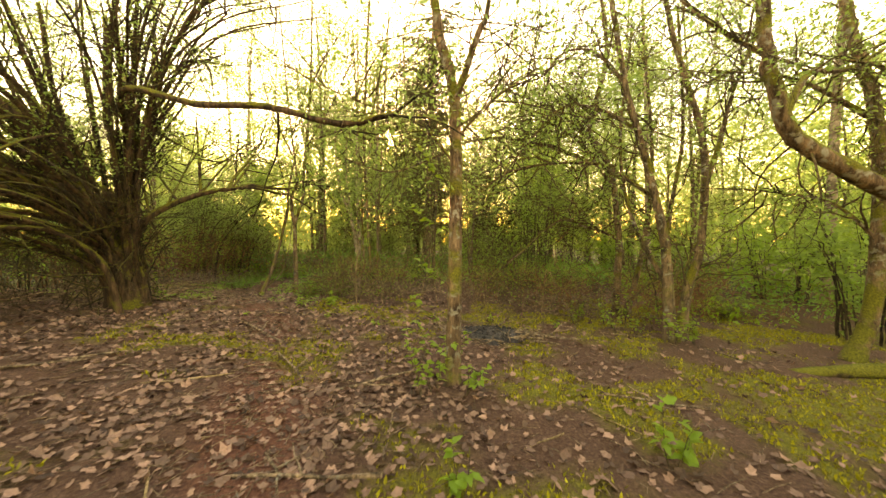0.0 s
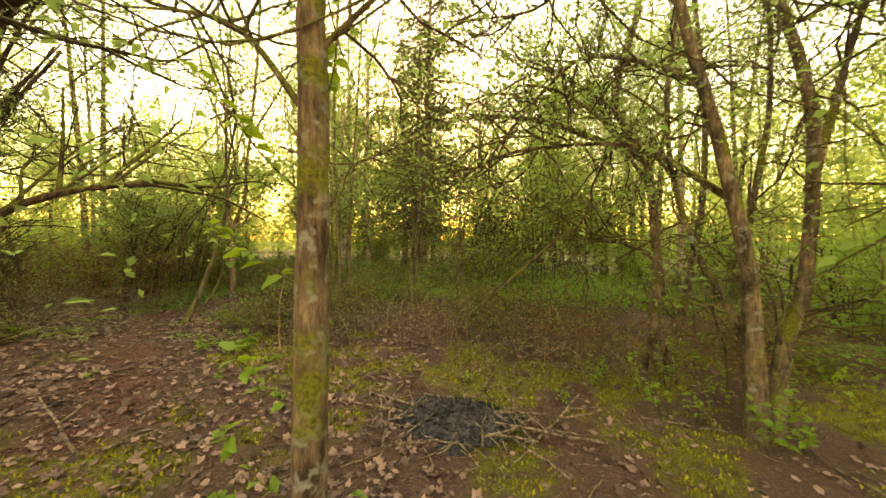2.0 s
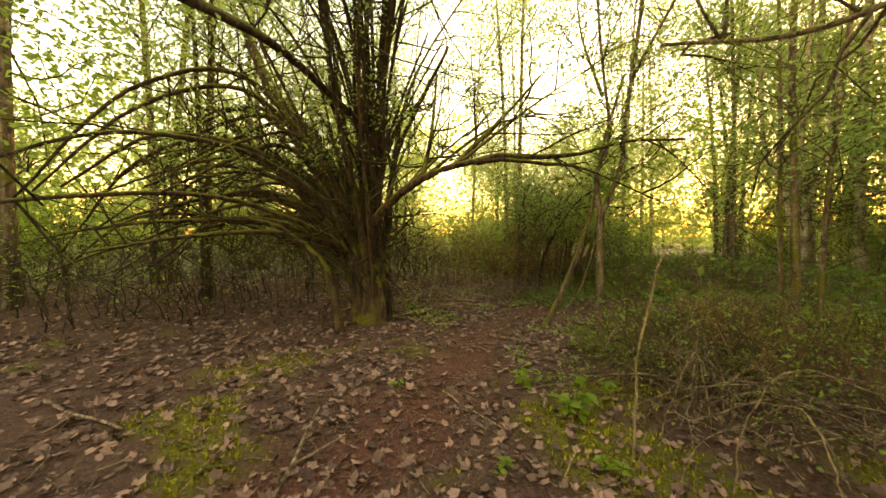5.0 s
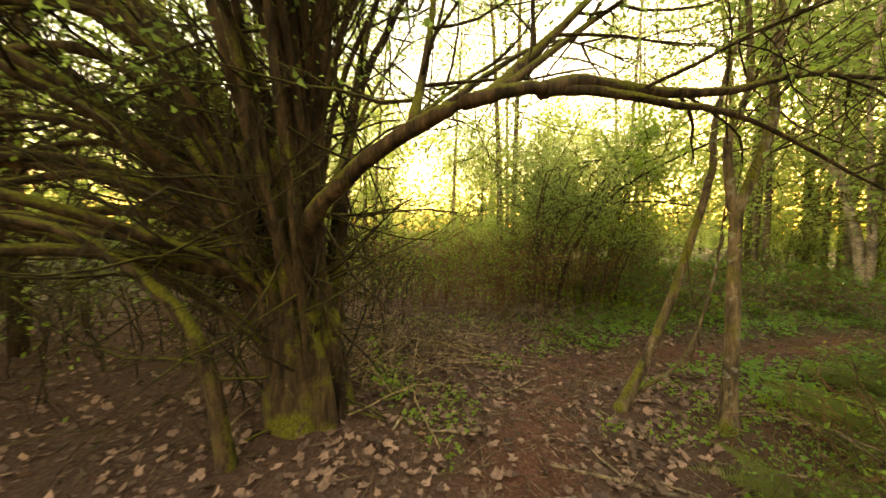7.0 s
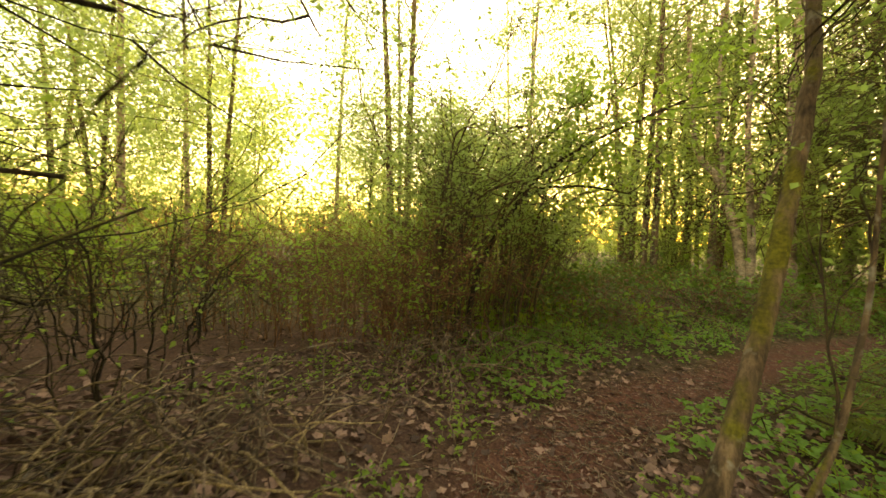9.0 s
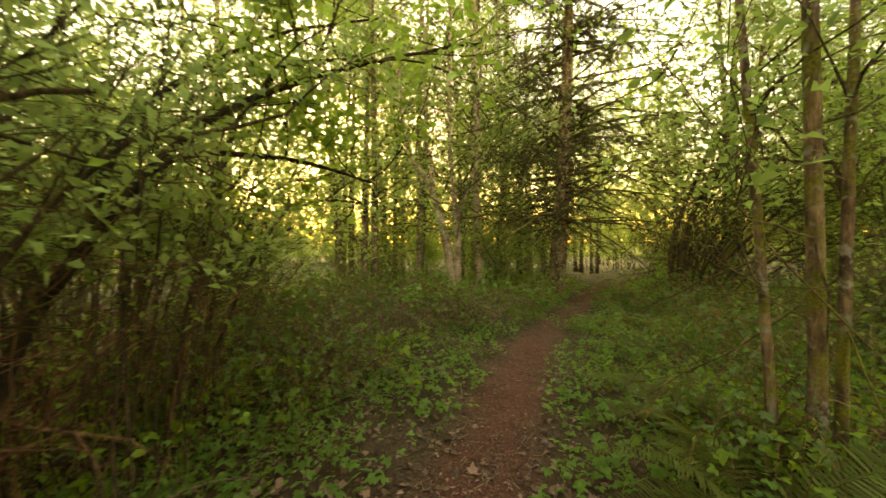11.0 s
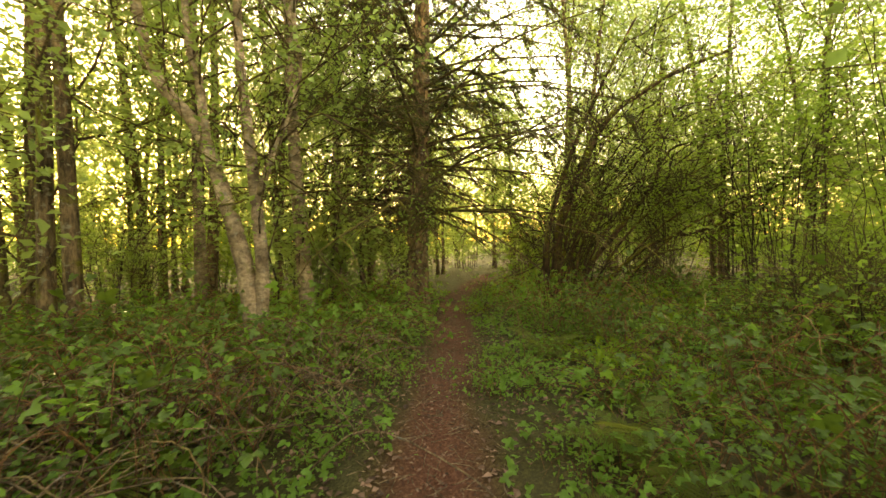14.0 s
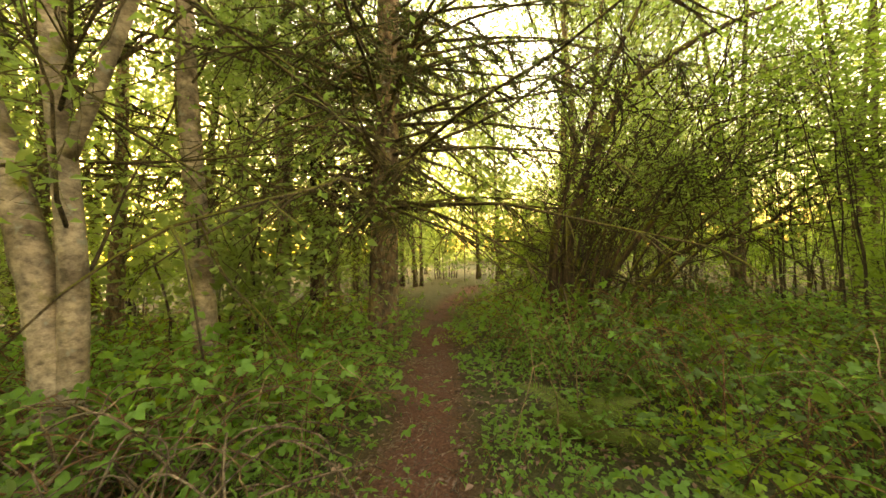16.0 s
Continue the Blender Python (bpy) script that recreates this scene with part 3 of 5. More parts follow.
tree("bent_tree", (5.9, 3.4, -0.2), [([(5.9, 3.4, -0.3), (5.6, 3.4, 0.8), (5.0, 3.43, 1.4), (4.18, 3.43, 1.73), (3.7, 3.42, 1.97), (3.27, 3.43, 2.26), (3.11, 3.43, 2.72), (3.02, 3.44, 3.21), (2.95, 3.5, 4.6)], 0.12, 0.055),
     ([(3.2, 3.43, 2.4), (3.6, 3.6, 2.9), (4.1, 3.7, 3.0), (4.8, 3.7, 3.4)], 0.04, 0.012), ([(3.05, 3.44, 3.0), (2.6, 3.5, 3.3), (2.0, 3.6, 3.9)], 0.03, 0.008)],
     BARK_MOSSY, TWIG, LEAF_CANOPY, "bent mossy trunk sweeping up over the clearing", leaf_n=1800, leaf_size=0.045, twig_n=12, twig_len=0.9, twig_r=0.012, level=2, kids=4, low=1.5, world=True)

# the leaning stem and the forked tree where the trail turns
tree("leaning_young_tree", (-4.06, 7.63, 0.08), [([(-4.09, 7.58, -0.1), (-3.93, 7.87, 0.63), (-3.83, 8.09, 1.31), (-3.76, 8.28, 1.99), (-3.76, 8.33, 2.45), (-3.64, 8.63, 3.6)], 0.045, 0.018),
     ([(-4.04, 7.68, 0.15), (-3.74, 7.88, 0.5), (-3.62, 8.03, 1.1), (-3.59, 8.13, 1.8)], 0.016, 0.006)],
     BARK_GREY, TWIG, LEAF_CANOPY, "slanting mossy young stem at the trail's bend", leaf_n=500, leaf_size=0.045, twig_n=9, twig_len=0.7, twig_r=0.006, level=1, low=1.3, world=True)
tree("forked_tree", (-3.49, 8.03, 0.08), [([(-3.47, 8.01, -0.1), (-3.48, 8.03, 0.7), (-3.5, 8.05, 1.33), (-3.5, 8.09, 1.66), (-3.41, 8.3, 2.27), (-3.41, 8.36, 2.84), (-3.34, 8.63, 5.0), (-3.44, 9.03, 8.0)], 0.055, 0.02),
     ([(-3.51, 8.08, 1.5), (-3.57, 8.03, 2.15), (-3.51, 8.18, 2.68), (-3.64, 8.09, 4.2), (-3.94, 8.23, 7.0)], 0.038, 0.012),
     ([(-3.39, 8.43, 3.4), (-2.84, 8.73, 4.6), (-2.24, 8.93, 6.2)], 0.025, 0.008), ([(-3.59, 8.13, 3.2), (-4.24, 8.43, 4.4), (-4.74, 8.83, 5.8)], 0.025, 0.008)],
     BARK_GREY, TWIG, LEAF_CANOPY, "forked grey-brown tree behind the slanting stem", leaf_n=4000, leaf_size=0.055, twig_n=18, twig_len=1.4, twig_r=0.009, level=2, kids=4, low=1.9, loose=0.12, world=True)

# pale alders and the big fir beside the further trail
tree("pale_alder", (-4.05, 15.75, 0), [([(-4.01, 15.75, -0.1), (-4.05, 15.79, 0.7), (-4.14, 15.86, 1.32), (-4.32, 15.98, 2.08), (-4.55, 16.12, 2.77), (-4.94, 16.36, 3.36), (-5.15, 16.55, 4.4), (-5.35, 16.75, 7.0)], 0.125, 0.045),
     ([(-3.97, 15.75, 0.3), (-3.93, 15.73, 1.2), (-4.01, 15.8, 2.4), (-4.07, 15.85, 3.2), (-4.1, 15.88, 4.2), (-4.05, 16.05, 7.5)], 0.085, 0.04),
     ([(-4.45, 16.05, 2.5), (-4.51, 16.11, 3.29), (-4.62, 16.19, 3.93), (-4.65, 16.25, 6.5)], 0.06, 0.03), ([(-3.95, 15.75, 1.95), (-3.65, 15.6, 2.81), (-3.49, 15.52, 3.39), (-3.53, 15.55, 4.2), (-3.35, 15.65, 6.0)], 0.045, 0.02)],
     BARK_ALDER, TWIG, LEAF_CANOPY, "pale forked alder with peeling scarred bark leaning from the brambles", leaf_n=6000, leaf_size=0.06, twig_n=18, twig_len=2.1, twig_r=0.014, level=2, kids=4, low=1.5, world=True)
tree("straight_alder", (-3.3, 16.9, 0), [([(-3.25, 16.87, -0.1), (-3.29, 16.92, 0.8), (-3.37, 17, 2.47), (-3.4, 17.03, 3.66), (-3.4, 17.05, 5.5), (-3.35, 17.05, 9.5)], 0.135, 0.06)],
     BARK_ALDER, TWIG, LEAF_CANOPY, "straight pale-barked alder with dark rings", leaf_n=5500, leaf_size=0.06, twig_n=44, twig_len=2.1, twig_r=0.016, level=2, kids=4, world=True, bare=0.25)
tree("ivy_alder", (-2.27, 10.2, 0), [([(-2.25, 10.2, -0.1), (-2.27, 10.2, 0.9), (-2.32, 10.2, 2.0), (-2.4, 10.2, 4.0), (-2.35, 10.35, 7.0), (-2.25, 10.55, 9.5)], 0.05, 0.03),
     ([(-2.05, 10.25, -0.1), (-2.03, 10.25, 1.7), (-1.95, 10.3, 3.4), (-1.75, 10.55, 8.0)], 0.035, 0.02), ([(-2.4, 10.3, -0.1), (-2.5, 10.35, 1.5), (-2.6, 10.45, 3.4), (-2.85, 10.65, 7.5)], 0.032, 0.02)],
     BARK_MOSSY, TWIG, LEAF_CANOPY, "brown triple-stemmed alder hung with leaves beside the brambles", leaf_n=6500, leaf_size=0.06, twig_n=24, twig_len=1.3, twig_r=0.010, level=2, kids=4, world=True, bare=0.25, low=1.7)


def fir(name, base, height, r, n, label):
    t = thing(name, base, label, "conifer")
    HERE[:] = base
    wood, tw, nd = Buf(), Buf(), Buf()
    f = np.linspace(0, 1, 26)
    trunk = np.stack((0.05 * np.sin(f * 5) + 0.035 * f * height, 0.04 * np.cos(f * 4), f * height - 0.1), 1)
    tube(wood, trunk, r * (1 - 0.75 * f) * (1 + 0.4 * np.exp(-f * height / 0.25)), 14, 0.05)
    part("trunk", wood, BARK_FIR, t)
    needle_at = []
    for i in range(n):
        h = 1.9 + (height * 0.95 - 1.9) * RNG.random() ** 1.5
        an = RNG.uniform(0, 2 * math.pi)
        live = h > 3.2
        ln = RNG.uniform(1.5, 4.0) * (1.15 - 0.6 * h / height)
        x0 = 0.035 * h
        d = np.array([math.cos(an), math.sin(an), 0.12 if live else RNG.uniform(-0.15, 0.25)])
        p = wander((x0, 0, h), d, ln, 6, 0.07, -0.05)
        tube(tw, p, np.linspace(0.032, 0.007, 7), 5)
        for j in range(24):
            k = RNG.integers(1, 7)
            sd = unit(np.cross(d, (0, 0, 1))) * (1 if j % 2 else -1) + d * 0.6 + np.array([0, 0, -0.6])
            q = wander(p[k], sd, RNG.uniform(0.25, 0.8) * min(ln, 2.6) * 0.4, 3, 0.15, -0.12)
            tube(tw, q, np.linspace(0.010, 0.004, 4), 3)
            if live or RNG.random() < 0.15:
                needle_at.extend((q[:-1, None] + (q[1:] - q[:-1])[:, None] * np.linspace(0, 1, 6)[None, :, None]).reshape(-1, 3))
    stuff("bough_mass", tw, TWIG, t)
    na = np.array(needle_at)
    na = np.repeat(na, 2, 0)
    leaves(nd, na + RNG.normal(0, 0.012, na.shape), 0.06, 0.3, wide=0.2, fold=0.1)
    stuff("needle_mass", nd, LEAF_NEEDLE, t)
    HERE[:] = 0
    return t


fir("fir_tree", (-1.1, 17.6, 0), 13.0, 0.23, 240, "tall fir with dead lower boughs beside the trail")
fir("fir_tree", (-1.95, 21.25, 0), 12.0, 0.16, 50, "slimmer fir further back in the wood")
fir("fir_tree", (-4.85, 21.75, 0), 12.0, 0.14, 45, "slimmer fir further back in the wood")


# ---- shrubs ----
def arching_clump(name, base, n, height, reach, lean, mats, leaf_n, label, leaf_size=0.05, twig_n=7, r=0.03, spread_base=0.3, twig_len=0.6, level=1, low=0.0, loose=0.06):
    HERE[:] = base
    t = thing(name, base, label, "shrub")
    wood, tw, tips = Buf(), Buf(), []
    for i in range(n):
        an, q = RNG.uniform(0, 2 * math.pi), spread_base * math.sqrt(RNG.random())
        h, o = height * RNG.uniform(0.55, 1.1), reach * RNG.uniform(0.2, 1.0)
        c, s = math.cos(an), math.sin(an)
        b = np.array((c * q, s * q, -0.05))
        side = np.array((c * o + lean[0], s * o + lean[1], 0)) * RNG.uniform(0.5, 1.1)
        p = spline([b, b + side * 0.12 + (0, 0, h * 0.4), b + side * 0.45 + (0, 0, h * 0.8), b + side + (0, 0, h * RNG.uniform(0.8, 1.05))], 4)
        p += RNG.normal(0, 0.015, p.shape)
        if on_way(p).any():
            continue
        rr = r * RNG.uniform(0.4, 1.2)
        tube(wood, p, np.linspace(rr, rr * 0.25, len(p)), 6)
        sprout(wood, tw, tips, p, twig_n, twig_len, max(rr * 0.3, 0.004), level, 0.03, 0.8, 0.3, kids=4)
    stuff("stem_mass", wood, mats[0], t)
    stuff("twig_mass", tw, mats[1], t)
    if leaf_n and tips:
        lv = Buf()
        tips = np.array(tips)
        leaves(lv, scatter(tips[tips[:, 2] >= min(low, tips[:, 2].max())], leaf_n, loose), leaf_size, 0.4)
        stuff("foliage", lv, mats[2], t)
    HERE[:] = 0
    return t


# the dark leaning clump across the trail from the fir, with its great slanting limbs
tree("leaning_willow", (1.4, 16.15, 0), [([(1.25, 16.2, -0.1), (1.31, 16.17, 0.8), (1.38, 16.13, 1.64), (1.77, 15.87, 2.83), (2.22, 15.58, 3.77), (3.18, 14.96, 4.5), (4.25, 14.35, 5.0)], 0.13, 0.03),
     ([(1.55, 16.05, -0.1), (1.88, 15.82, 0.85), (2.77, 15.23, 2.2), (3.15, 14.98, 3.05), (3.88, 14.52, 3.28)], 0.07, 0.015),
     ([(1.65, 15.95, -0.1), (2.75, 15.25, 1.17), (3.85, 14.55, 1.56), (4.37, 14.21, 2.06), (4.95, 13.84, 2.39)], 0.05, 0.012),
     ([(1.15, 16.25, -0.1), (1.15, 16.25, 1.4), (1.55, 16.05, 2.9), (1.95, 15.65, 4.2), (2.55, 15.25, 5.6)], 0.08, 0.02)]
     + [([(1.25 + 0.12 * i, 16.25 - 0.06 * i, -0.1), (1.3 + 0.14 * i, 16.15 - 0.08 * i, 1.2), (1.6 + 0.2 * i, 15.95 - 0.14 * i, 2.6), (2.15 + 0.3 * i, 15.65 - 0.25 * i, 3.9)], 0.035, 0.01) for i in range(5)]
     + [([(1.55 + 0.15 * i, 16.05 - 0.1 * i, -0.1), (1.95 + 0.35 * i, 15.75 - 0.22 * i, 1.2), (2.55 + 0.5 * i, 15.25 - 0.3 * i, 2.3 - 0.1 * i), (3.45 + 0.5 * i, 14.65 - 0.3 * i, 3.2 - 0.25 * i), (4.45 + 0.4 * i, 13.95 - 0.3 * i, 3.4 - 0.4 * i)], 0.032, 0.008) for i in range(4)],
     BARK_DARK, TWIG_DARK, LEAF_BUSH, "dark leaning clump of willow stems beyond the trail", leaf_n=6500, leaf_size=0.055, twig_n=18, twig_len=1.6, twig_r=0.013, level=2, kids=5, low=1.8, loose=0.15, world=True)
arching_clump("leaning_shrub", (1.45, 16.15, 0), 9, 3.4, 0.9, (2.6, -1.7), (BARK_DARK, TWIG_DARK, LEAF_CANOPY), 2500, "tangle of thin stems leaning with the dark willow", twig_n=12, r=0.02, spread_base=0.6, twig_len=1.0, low=1.3, loose=0.1)
# the shrub whose leafy boughs hang over the trail past the thicket
tree("overhanging_shrub", (-6.5, 9.7, 0), [([(-6.5, 9.7, -0.1), (-6.4, 9.8, 0.9), (-6.1, 10.0, 1.6), (-5.88, 10.15, 1.9), (-5.4, 10.5, 1.95), (-5.0, 10.85, 1.88)], 0.04, 0.008),
     ([(-6.3, 9.85, 1.2), (-5.88, 10.15, 2.0), (-5.4, 10.4, 2.4), (-4.8, 10.65, 2.7), (-4.2, 10.9, 2.95)], 0.03, 0.008),
     ([(-6.2, 9.9, 1.4), (-6.2, 10.3, 2.2), (-5.7, 10.8, 2.9), (-5.0, 11.2, 3.3)], 0.028, 0.008)],
     TWIG_DARK, TWIG_DARK, LEAF_BUSH, "dark-stemmed shrub with broad-leaved boughs hanging over the trail", leaf_n=1500, leaf_size=0.085, twig_n=8, twig_len=0.8, twig_r=0.007, level=1, low=1.5, world=True)
# the red-brown thicket with a leafy dome over it
DOME = (TWIG, TWIG, LEAF_FAR)
arching_clump("leafy_shrub", (-6.54, 10.23, 0), 38, 2.9, 1.7, (0.0, 0), DOME, 14000, "leafy round shrub rising out of the dry thicket", twig_n=9, r=0.011, spread_base=0.6, twig_len=0.8, low=1.3)
arching_clump("leafy_shrub", (-8.04, 11.63, 0), 36, 3.2, 1.3, (0.1, 0), DOME, 8000, "leafy round shrub rising out of the dry thicket", twig_n=9, r=0.013, spread_base=0.7, twig_len=0.8, low=1.0)
for x, y, n in ((-6.84, 9.43, 80), (-7.64, 8.83, 80), (-8.34, 8.03, 70), (-6.94, 10.73, 60), (-9.24, 7.23, 60), (-8.24, 9.83, 60), (-7.14, 8.23, 25), (-9.54, 9.03, 60)):
    arching_clump("dry_thicket", (x, y, floor(x, y)), int(n * 0.55), 1.45, 0.9, (0.1, -0.1), (CANE, CANE, LEAF_BUSH), 800, "dry red-brown thicket of bare upright canes", twig_n=5, r=0.008, spread_base=0.75, twig_len=0.5)
for x, y, n, lx in ((-6.64, 9.33, 10, 0.7), (-6.54, 10.83, 8, 0.9), (-7.54, 10.43, 8, 0.5)):
    arching_clump("arching_shrub", (x, y, 0), n, 2.9, 0.8, (lx, 0.4), DOME, 1500, "dark arching stems hanging towards the trail", twig_n=9, r=0.03, spread_base=0.3, twig_len=0.9, low=1.4)
for x, y, h in ((-6.95, 12.75, 1.9), (-7.95, 14.75, 1.8), (0.95, 12.35, 1.1), (1.65, 10.95, 1.2), (3.25, 13.35, 5.4), (4.45, 14.35, 4.4), (5.25, 16.35, 4.2), (3.85, 17.55, 3.0), (2.85, 11.95, 5.6), (-5.95, 18.55, 2.2), (2.65, 18.75, 2.4), (0.05, 21.25, 1.8)):
    arching_clump("leafy_bush", (x, y, 0), 24, h, h * 0.45, (0, 0), (TWIG_DARK, TWIG, LEAF_BUSH if x > -1 else LEAF_CANOPY), int(900 * h), "leafy bush with fresh green foliage beside the trail", leaf_size=0.07, twig_n=9, r=0.010, spread_base=0.5, twig_len=0.8, loose=0.12)
# the dark tangle under the willow's western limbs
for x, y in ((-6.84, 4.53), (-7.44, 3.13), (-7.94, 5.43), (-6.44, 2.03), (-8.44, 4.13), (-7.24, 6.53), (-8.24, 6.83), (-9.04, 5.23), (-7.04, 1.03), (-6.24, 3.43)):
    arching_clump("dark_thicket", (x, y, floor(x, y)), 15, 1.3, 1.0, (-0.2, -0.2), (TWIG_DARK, TWIG_DARK, LEAF_BUSH), 300, "dark low tangle of bare willow shoots", twig_n=7, r=0.010, spread_base=0.7, twig_len=0.7)
# grey-brown twiggy brush round the fire place
for k, (x, y) in enumerate(((1.2, 6.9), (2.0, 6.6), (2.5, 6.9), (0.6, 7.6), (-2.2, 7.5), (-1.6, 7.9), (-1.7, 7.1), (3.6, 6.0), (1.4, 7.7), (-2.5, 8.2), (-1.0, 8.0), (4.2, 6.6))):
    arching_clump("twig_brush", (x, y, floor(x, y)), 24, 0.7, 0.7, (0, 0), (CANE if k % 2 else STICK, CANE if k % 2 else TWIG, LEAF_BUSH), 420, "low brush of bare red-brown canes and small leaves" if k % 2 else "low grey-brown brush of bare tangled twigs and small leaves", leaf_size=0.035, twig_n=6, r=0.005, spread_base=0.5, twig_len=0.4)


FERNS = ((-2.89, 7.28, 11, 0.85), (5.3, 6.9, 18, 1.3), (4.6, 7.3, 14, 1.1), (-2.84, 8.73, 16, 1.2), (-2.49, 7.78, 10, 0.8), (-2.9, 9.9, 18, 1.3), (-2.65, 10.95, 14, 1.05), (-2.55, 11.95, 10, 0.65), (-1.35, 12.95, 12, 0.75),
         (-4.85, 13.35, 10, 0.8), (-4.1, 14.15, 10, 0.85), (-0.05, 14.35, 12, 1.0), (-5.3, 12.35, 10, 0.8), (-2.05, 12.35, 12, 0.9), (-1.05, 14.15, 12, 0.8))


# ---- brambles ----
def bramble(seed_n, spread, high, leafmat, size, label, canes=22):
    t = thing("bramble_patch", (0, 0, -30), label, "bramble", "bramble patches")
    st, lv, at = Buf(), Buf(), []
    for i in range(canes):
        an, q = RNG.uniform(0, 2 * math.pi), spread * 0.5 * math.sqrt(RNG.random())
        b = np.array((math.cos(an) * q, math.sin(an) * q, 0.0))
        a2, ln = RNG.uniform(0, 2 * math.pi), spread * RNG.uniform(0.4, 1.0)
        e = np.array((math.cos(a2), math.sin(a2), 0)) * ln
        hh = high * RNG.uniform(0.6, 1.2)
        p = spline([b - (0, 0, 0.05), b + e * 0.25 + (0, 0, hh * 0.8), b + e * 0.6 + (0, 0, hh), b + e + (0, 0, hh * 0.45)], 5)
        tube(st, p, np.linspace(0.005, 0.002, len(p)), 3)
        at.extend(p[2:])
    stuff("cane_tangle", st, CANE, t)
    at = scatter(at, seed_n, np.array([0.14, 0.14, 0.09]))
    at[:, 2] = np.maximum(at[:, 2], 0.05)
    lobed(lv, at, size * RNG.uniform(0.6, 1.25, seed_n), 0.45)
    stuff("foliage", lv, leafmat, t)
    return t


PATCHES = [bramble(330, 1.1, 0.42, LEAF_BRAMBLE, 0.05, "green bramble patch with toothed leaves on arching canes"),
           bramble(330, 1.15, 0.55, LEAF_BRAMBLE, 0.05, "green bramble patch with toothed leaves on arching canes"),
           bramble(260, 1.0, 0.36, LEAF_BRIGHT, 0.06, "bright fresh-green low plants beside the trail"),
           bramble(330, 1.15, 0.6, LEAF_DARK, 0.05, "dark green bramble mound with glossy leaves")]


def plant(kinds, places, lo=0.8, hi=1.25):
    for x, y in places:
        k = kinds[RNG.integers(0, len(kinds))]
        s = RNG.uniform(lo, hi)
        copy_thing(k, pose(x, y, floor(x, y) - 0.02, 0, 0, RNG.uniform(0, 360)) @ Matrix.Scale(s, 4))


def discard(kinds):
    for k in kinds:
        for o in (*k.children_recursive, k):
            bpy.data.objects.remove(o)


def spots(n, x0, x1, y0, y1, off_trail, off_walk, apart):
    out = np.zeros((0, 2))
    for _ in range(n * 12):
        p = np.array((RNG.uniform(x0, x1), RNG.uniform(y0, y1)))
        if len(out) and np.hypot(*(out - p).T).min() < apart:
            continue
        if away(p, TRAIL) < off_trail or away(p, WALKED) < off_walk or min(math.hypot(p[0] - f[0], p[1] - f[1]) - 0.4 * f[3] for f in FERNS) < 0:
            continue
        out = np.vstack((out, p))
        if len(out) >= n:
            break
    return out


plant(PATCHES, spots(116, -7.8, 4.2, 10.3, 19.7, 1.1, 1.35, 0.5))
plant(PATCHES, spots(90, -5.8, 1.8, 10.1, 19.2, 0.42, 0.62, 0.28), 0.36, 0.56)
plant(PATCHES[:3], spots(33, -3.1, 6.0, 9.2, 14.7, 0.9, 1.4, 0.75), 0.7, 1.0)
plant([PATCHES[2], PATCHES[0]], spots(12, -3.4, -1.6, 7.4, 9.2, 0.8, 1.2, 0.4), 0.4, 0.6)
plant(PATCHES, spots(20, 4.5, 10.0, 6.0, 13.0, 0.6, 0.8, 0.8), 0.8, 1.2)
plant(PATCHES[:2], spots(6, -6.0, -5.2, 9.1, 10.7, 0.85, 0.95, 0.5), 0.3, 0.5)
plant(PATCHES[3:], spots(20, -7.0, -4.4, 11.0, 16.5, 0.9, 1.3, 0.45), 0.8, 1.2)
plant(PATCHES[:2], [(-3.95, 15.25), (-3.3, 15.95), (-4.6, 15.2), (-2.5, 16.5), (-3.0, 15.5), (-1.9, 17.3), (-5.3, 15.8), (-4.4, 16.4), (-3.6, 17.2), (-2.4, 17.6), (-5.8, 16.8)], 1.1, 1.4)
discard(PATCHES)


# ---- background trees and undergrowth ----
def wood_tree(height, stems, leaf_n, leaf_size, woodmat, leafmat, label, level=1, loose=0.3):
    limbs = []
    for i in range(stems):
        x, y = RNG.normal(0, 0.12, 2)
        lx, ly = RNG.normal(0, 0.07 * height, 2)
        limbs.append(([(x, y, -0.1), (x + lx * 0.15, y + ly * 0.15, height * 0.3), (x + lx * 0.5, y + ly * 0.5, height * 0.65), (x + lx, y + ly, height)], height * 0.009, 0.02))
    return tree("woodland_tree", (0, 0, -40), limbs, woodmat, TWIG, leafmat, label, leaf_n=leaf_n, leaf_size=leaf_size, twig_n=26 // stems + 8, twig_len=height * 0.24, twig_r=0.016,
                level=level, group="woodland trees", sides=6, loose=loose, kids=6, bare=0.15, low=0.8)


NEAR = [wood_tree(10, 2, 11000, 0.085, BARK_GREY, LEAF_FAR, "tall thin woodland tree with fresh yellow-green leaves"),
        wood_tree(8, 3, 10000, 0.085, BARK_GREY, LEAF_CANOPY, "many-stemmed woodland tree with fresh yellow-green leaves"),
        wood_tree(12, 1, 11000, 0.085, BARK_ALDER, LEAF_FAR, "tall pale-stemmed woodland tree with fresh leaves"),
        wood_tree(6.5, 3, 6000, 0.08, BARK_DARK, LEAF_FAR, "small dark-stemmed woodland tree with dense young leaves")]
FAR = [wood_tree(11, 2, 3200, 0.30, BARK_GREY, LEAF_FAR, "distant woodland tree with fresh yellow-green leaves", 1, 0.55),
       wood_tree(13, 1, 3200, 0.30, BARK_GREY, LEAF_FAR, "distant tall woodland tree with fresh leaves", 1, 0.5),
       wood_tree(8, 3, 3200, 0.28, BARK_DARK, LEAF_CANOPY, "distant spreading woodland tree with fresh leaves", 1, 0.5)]


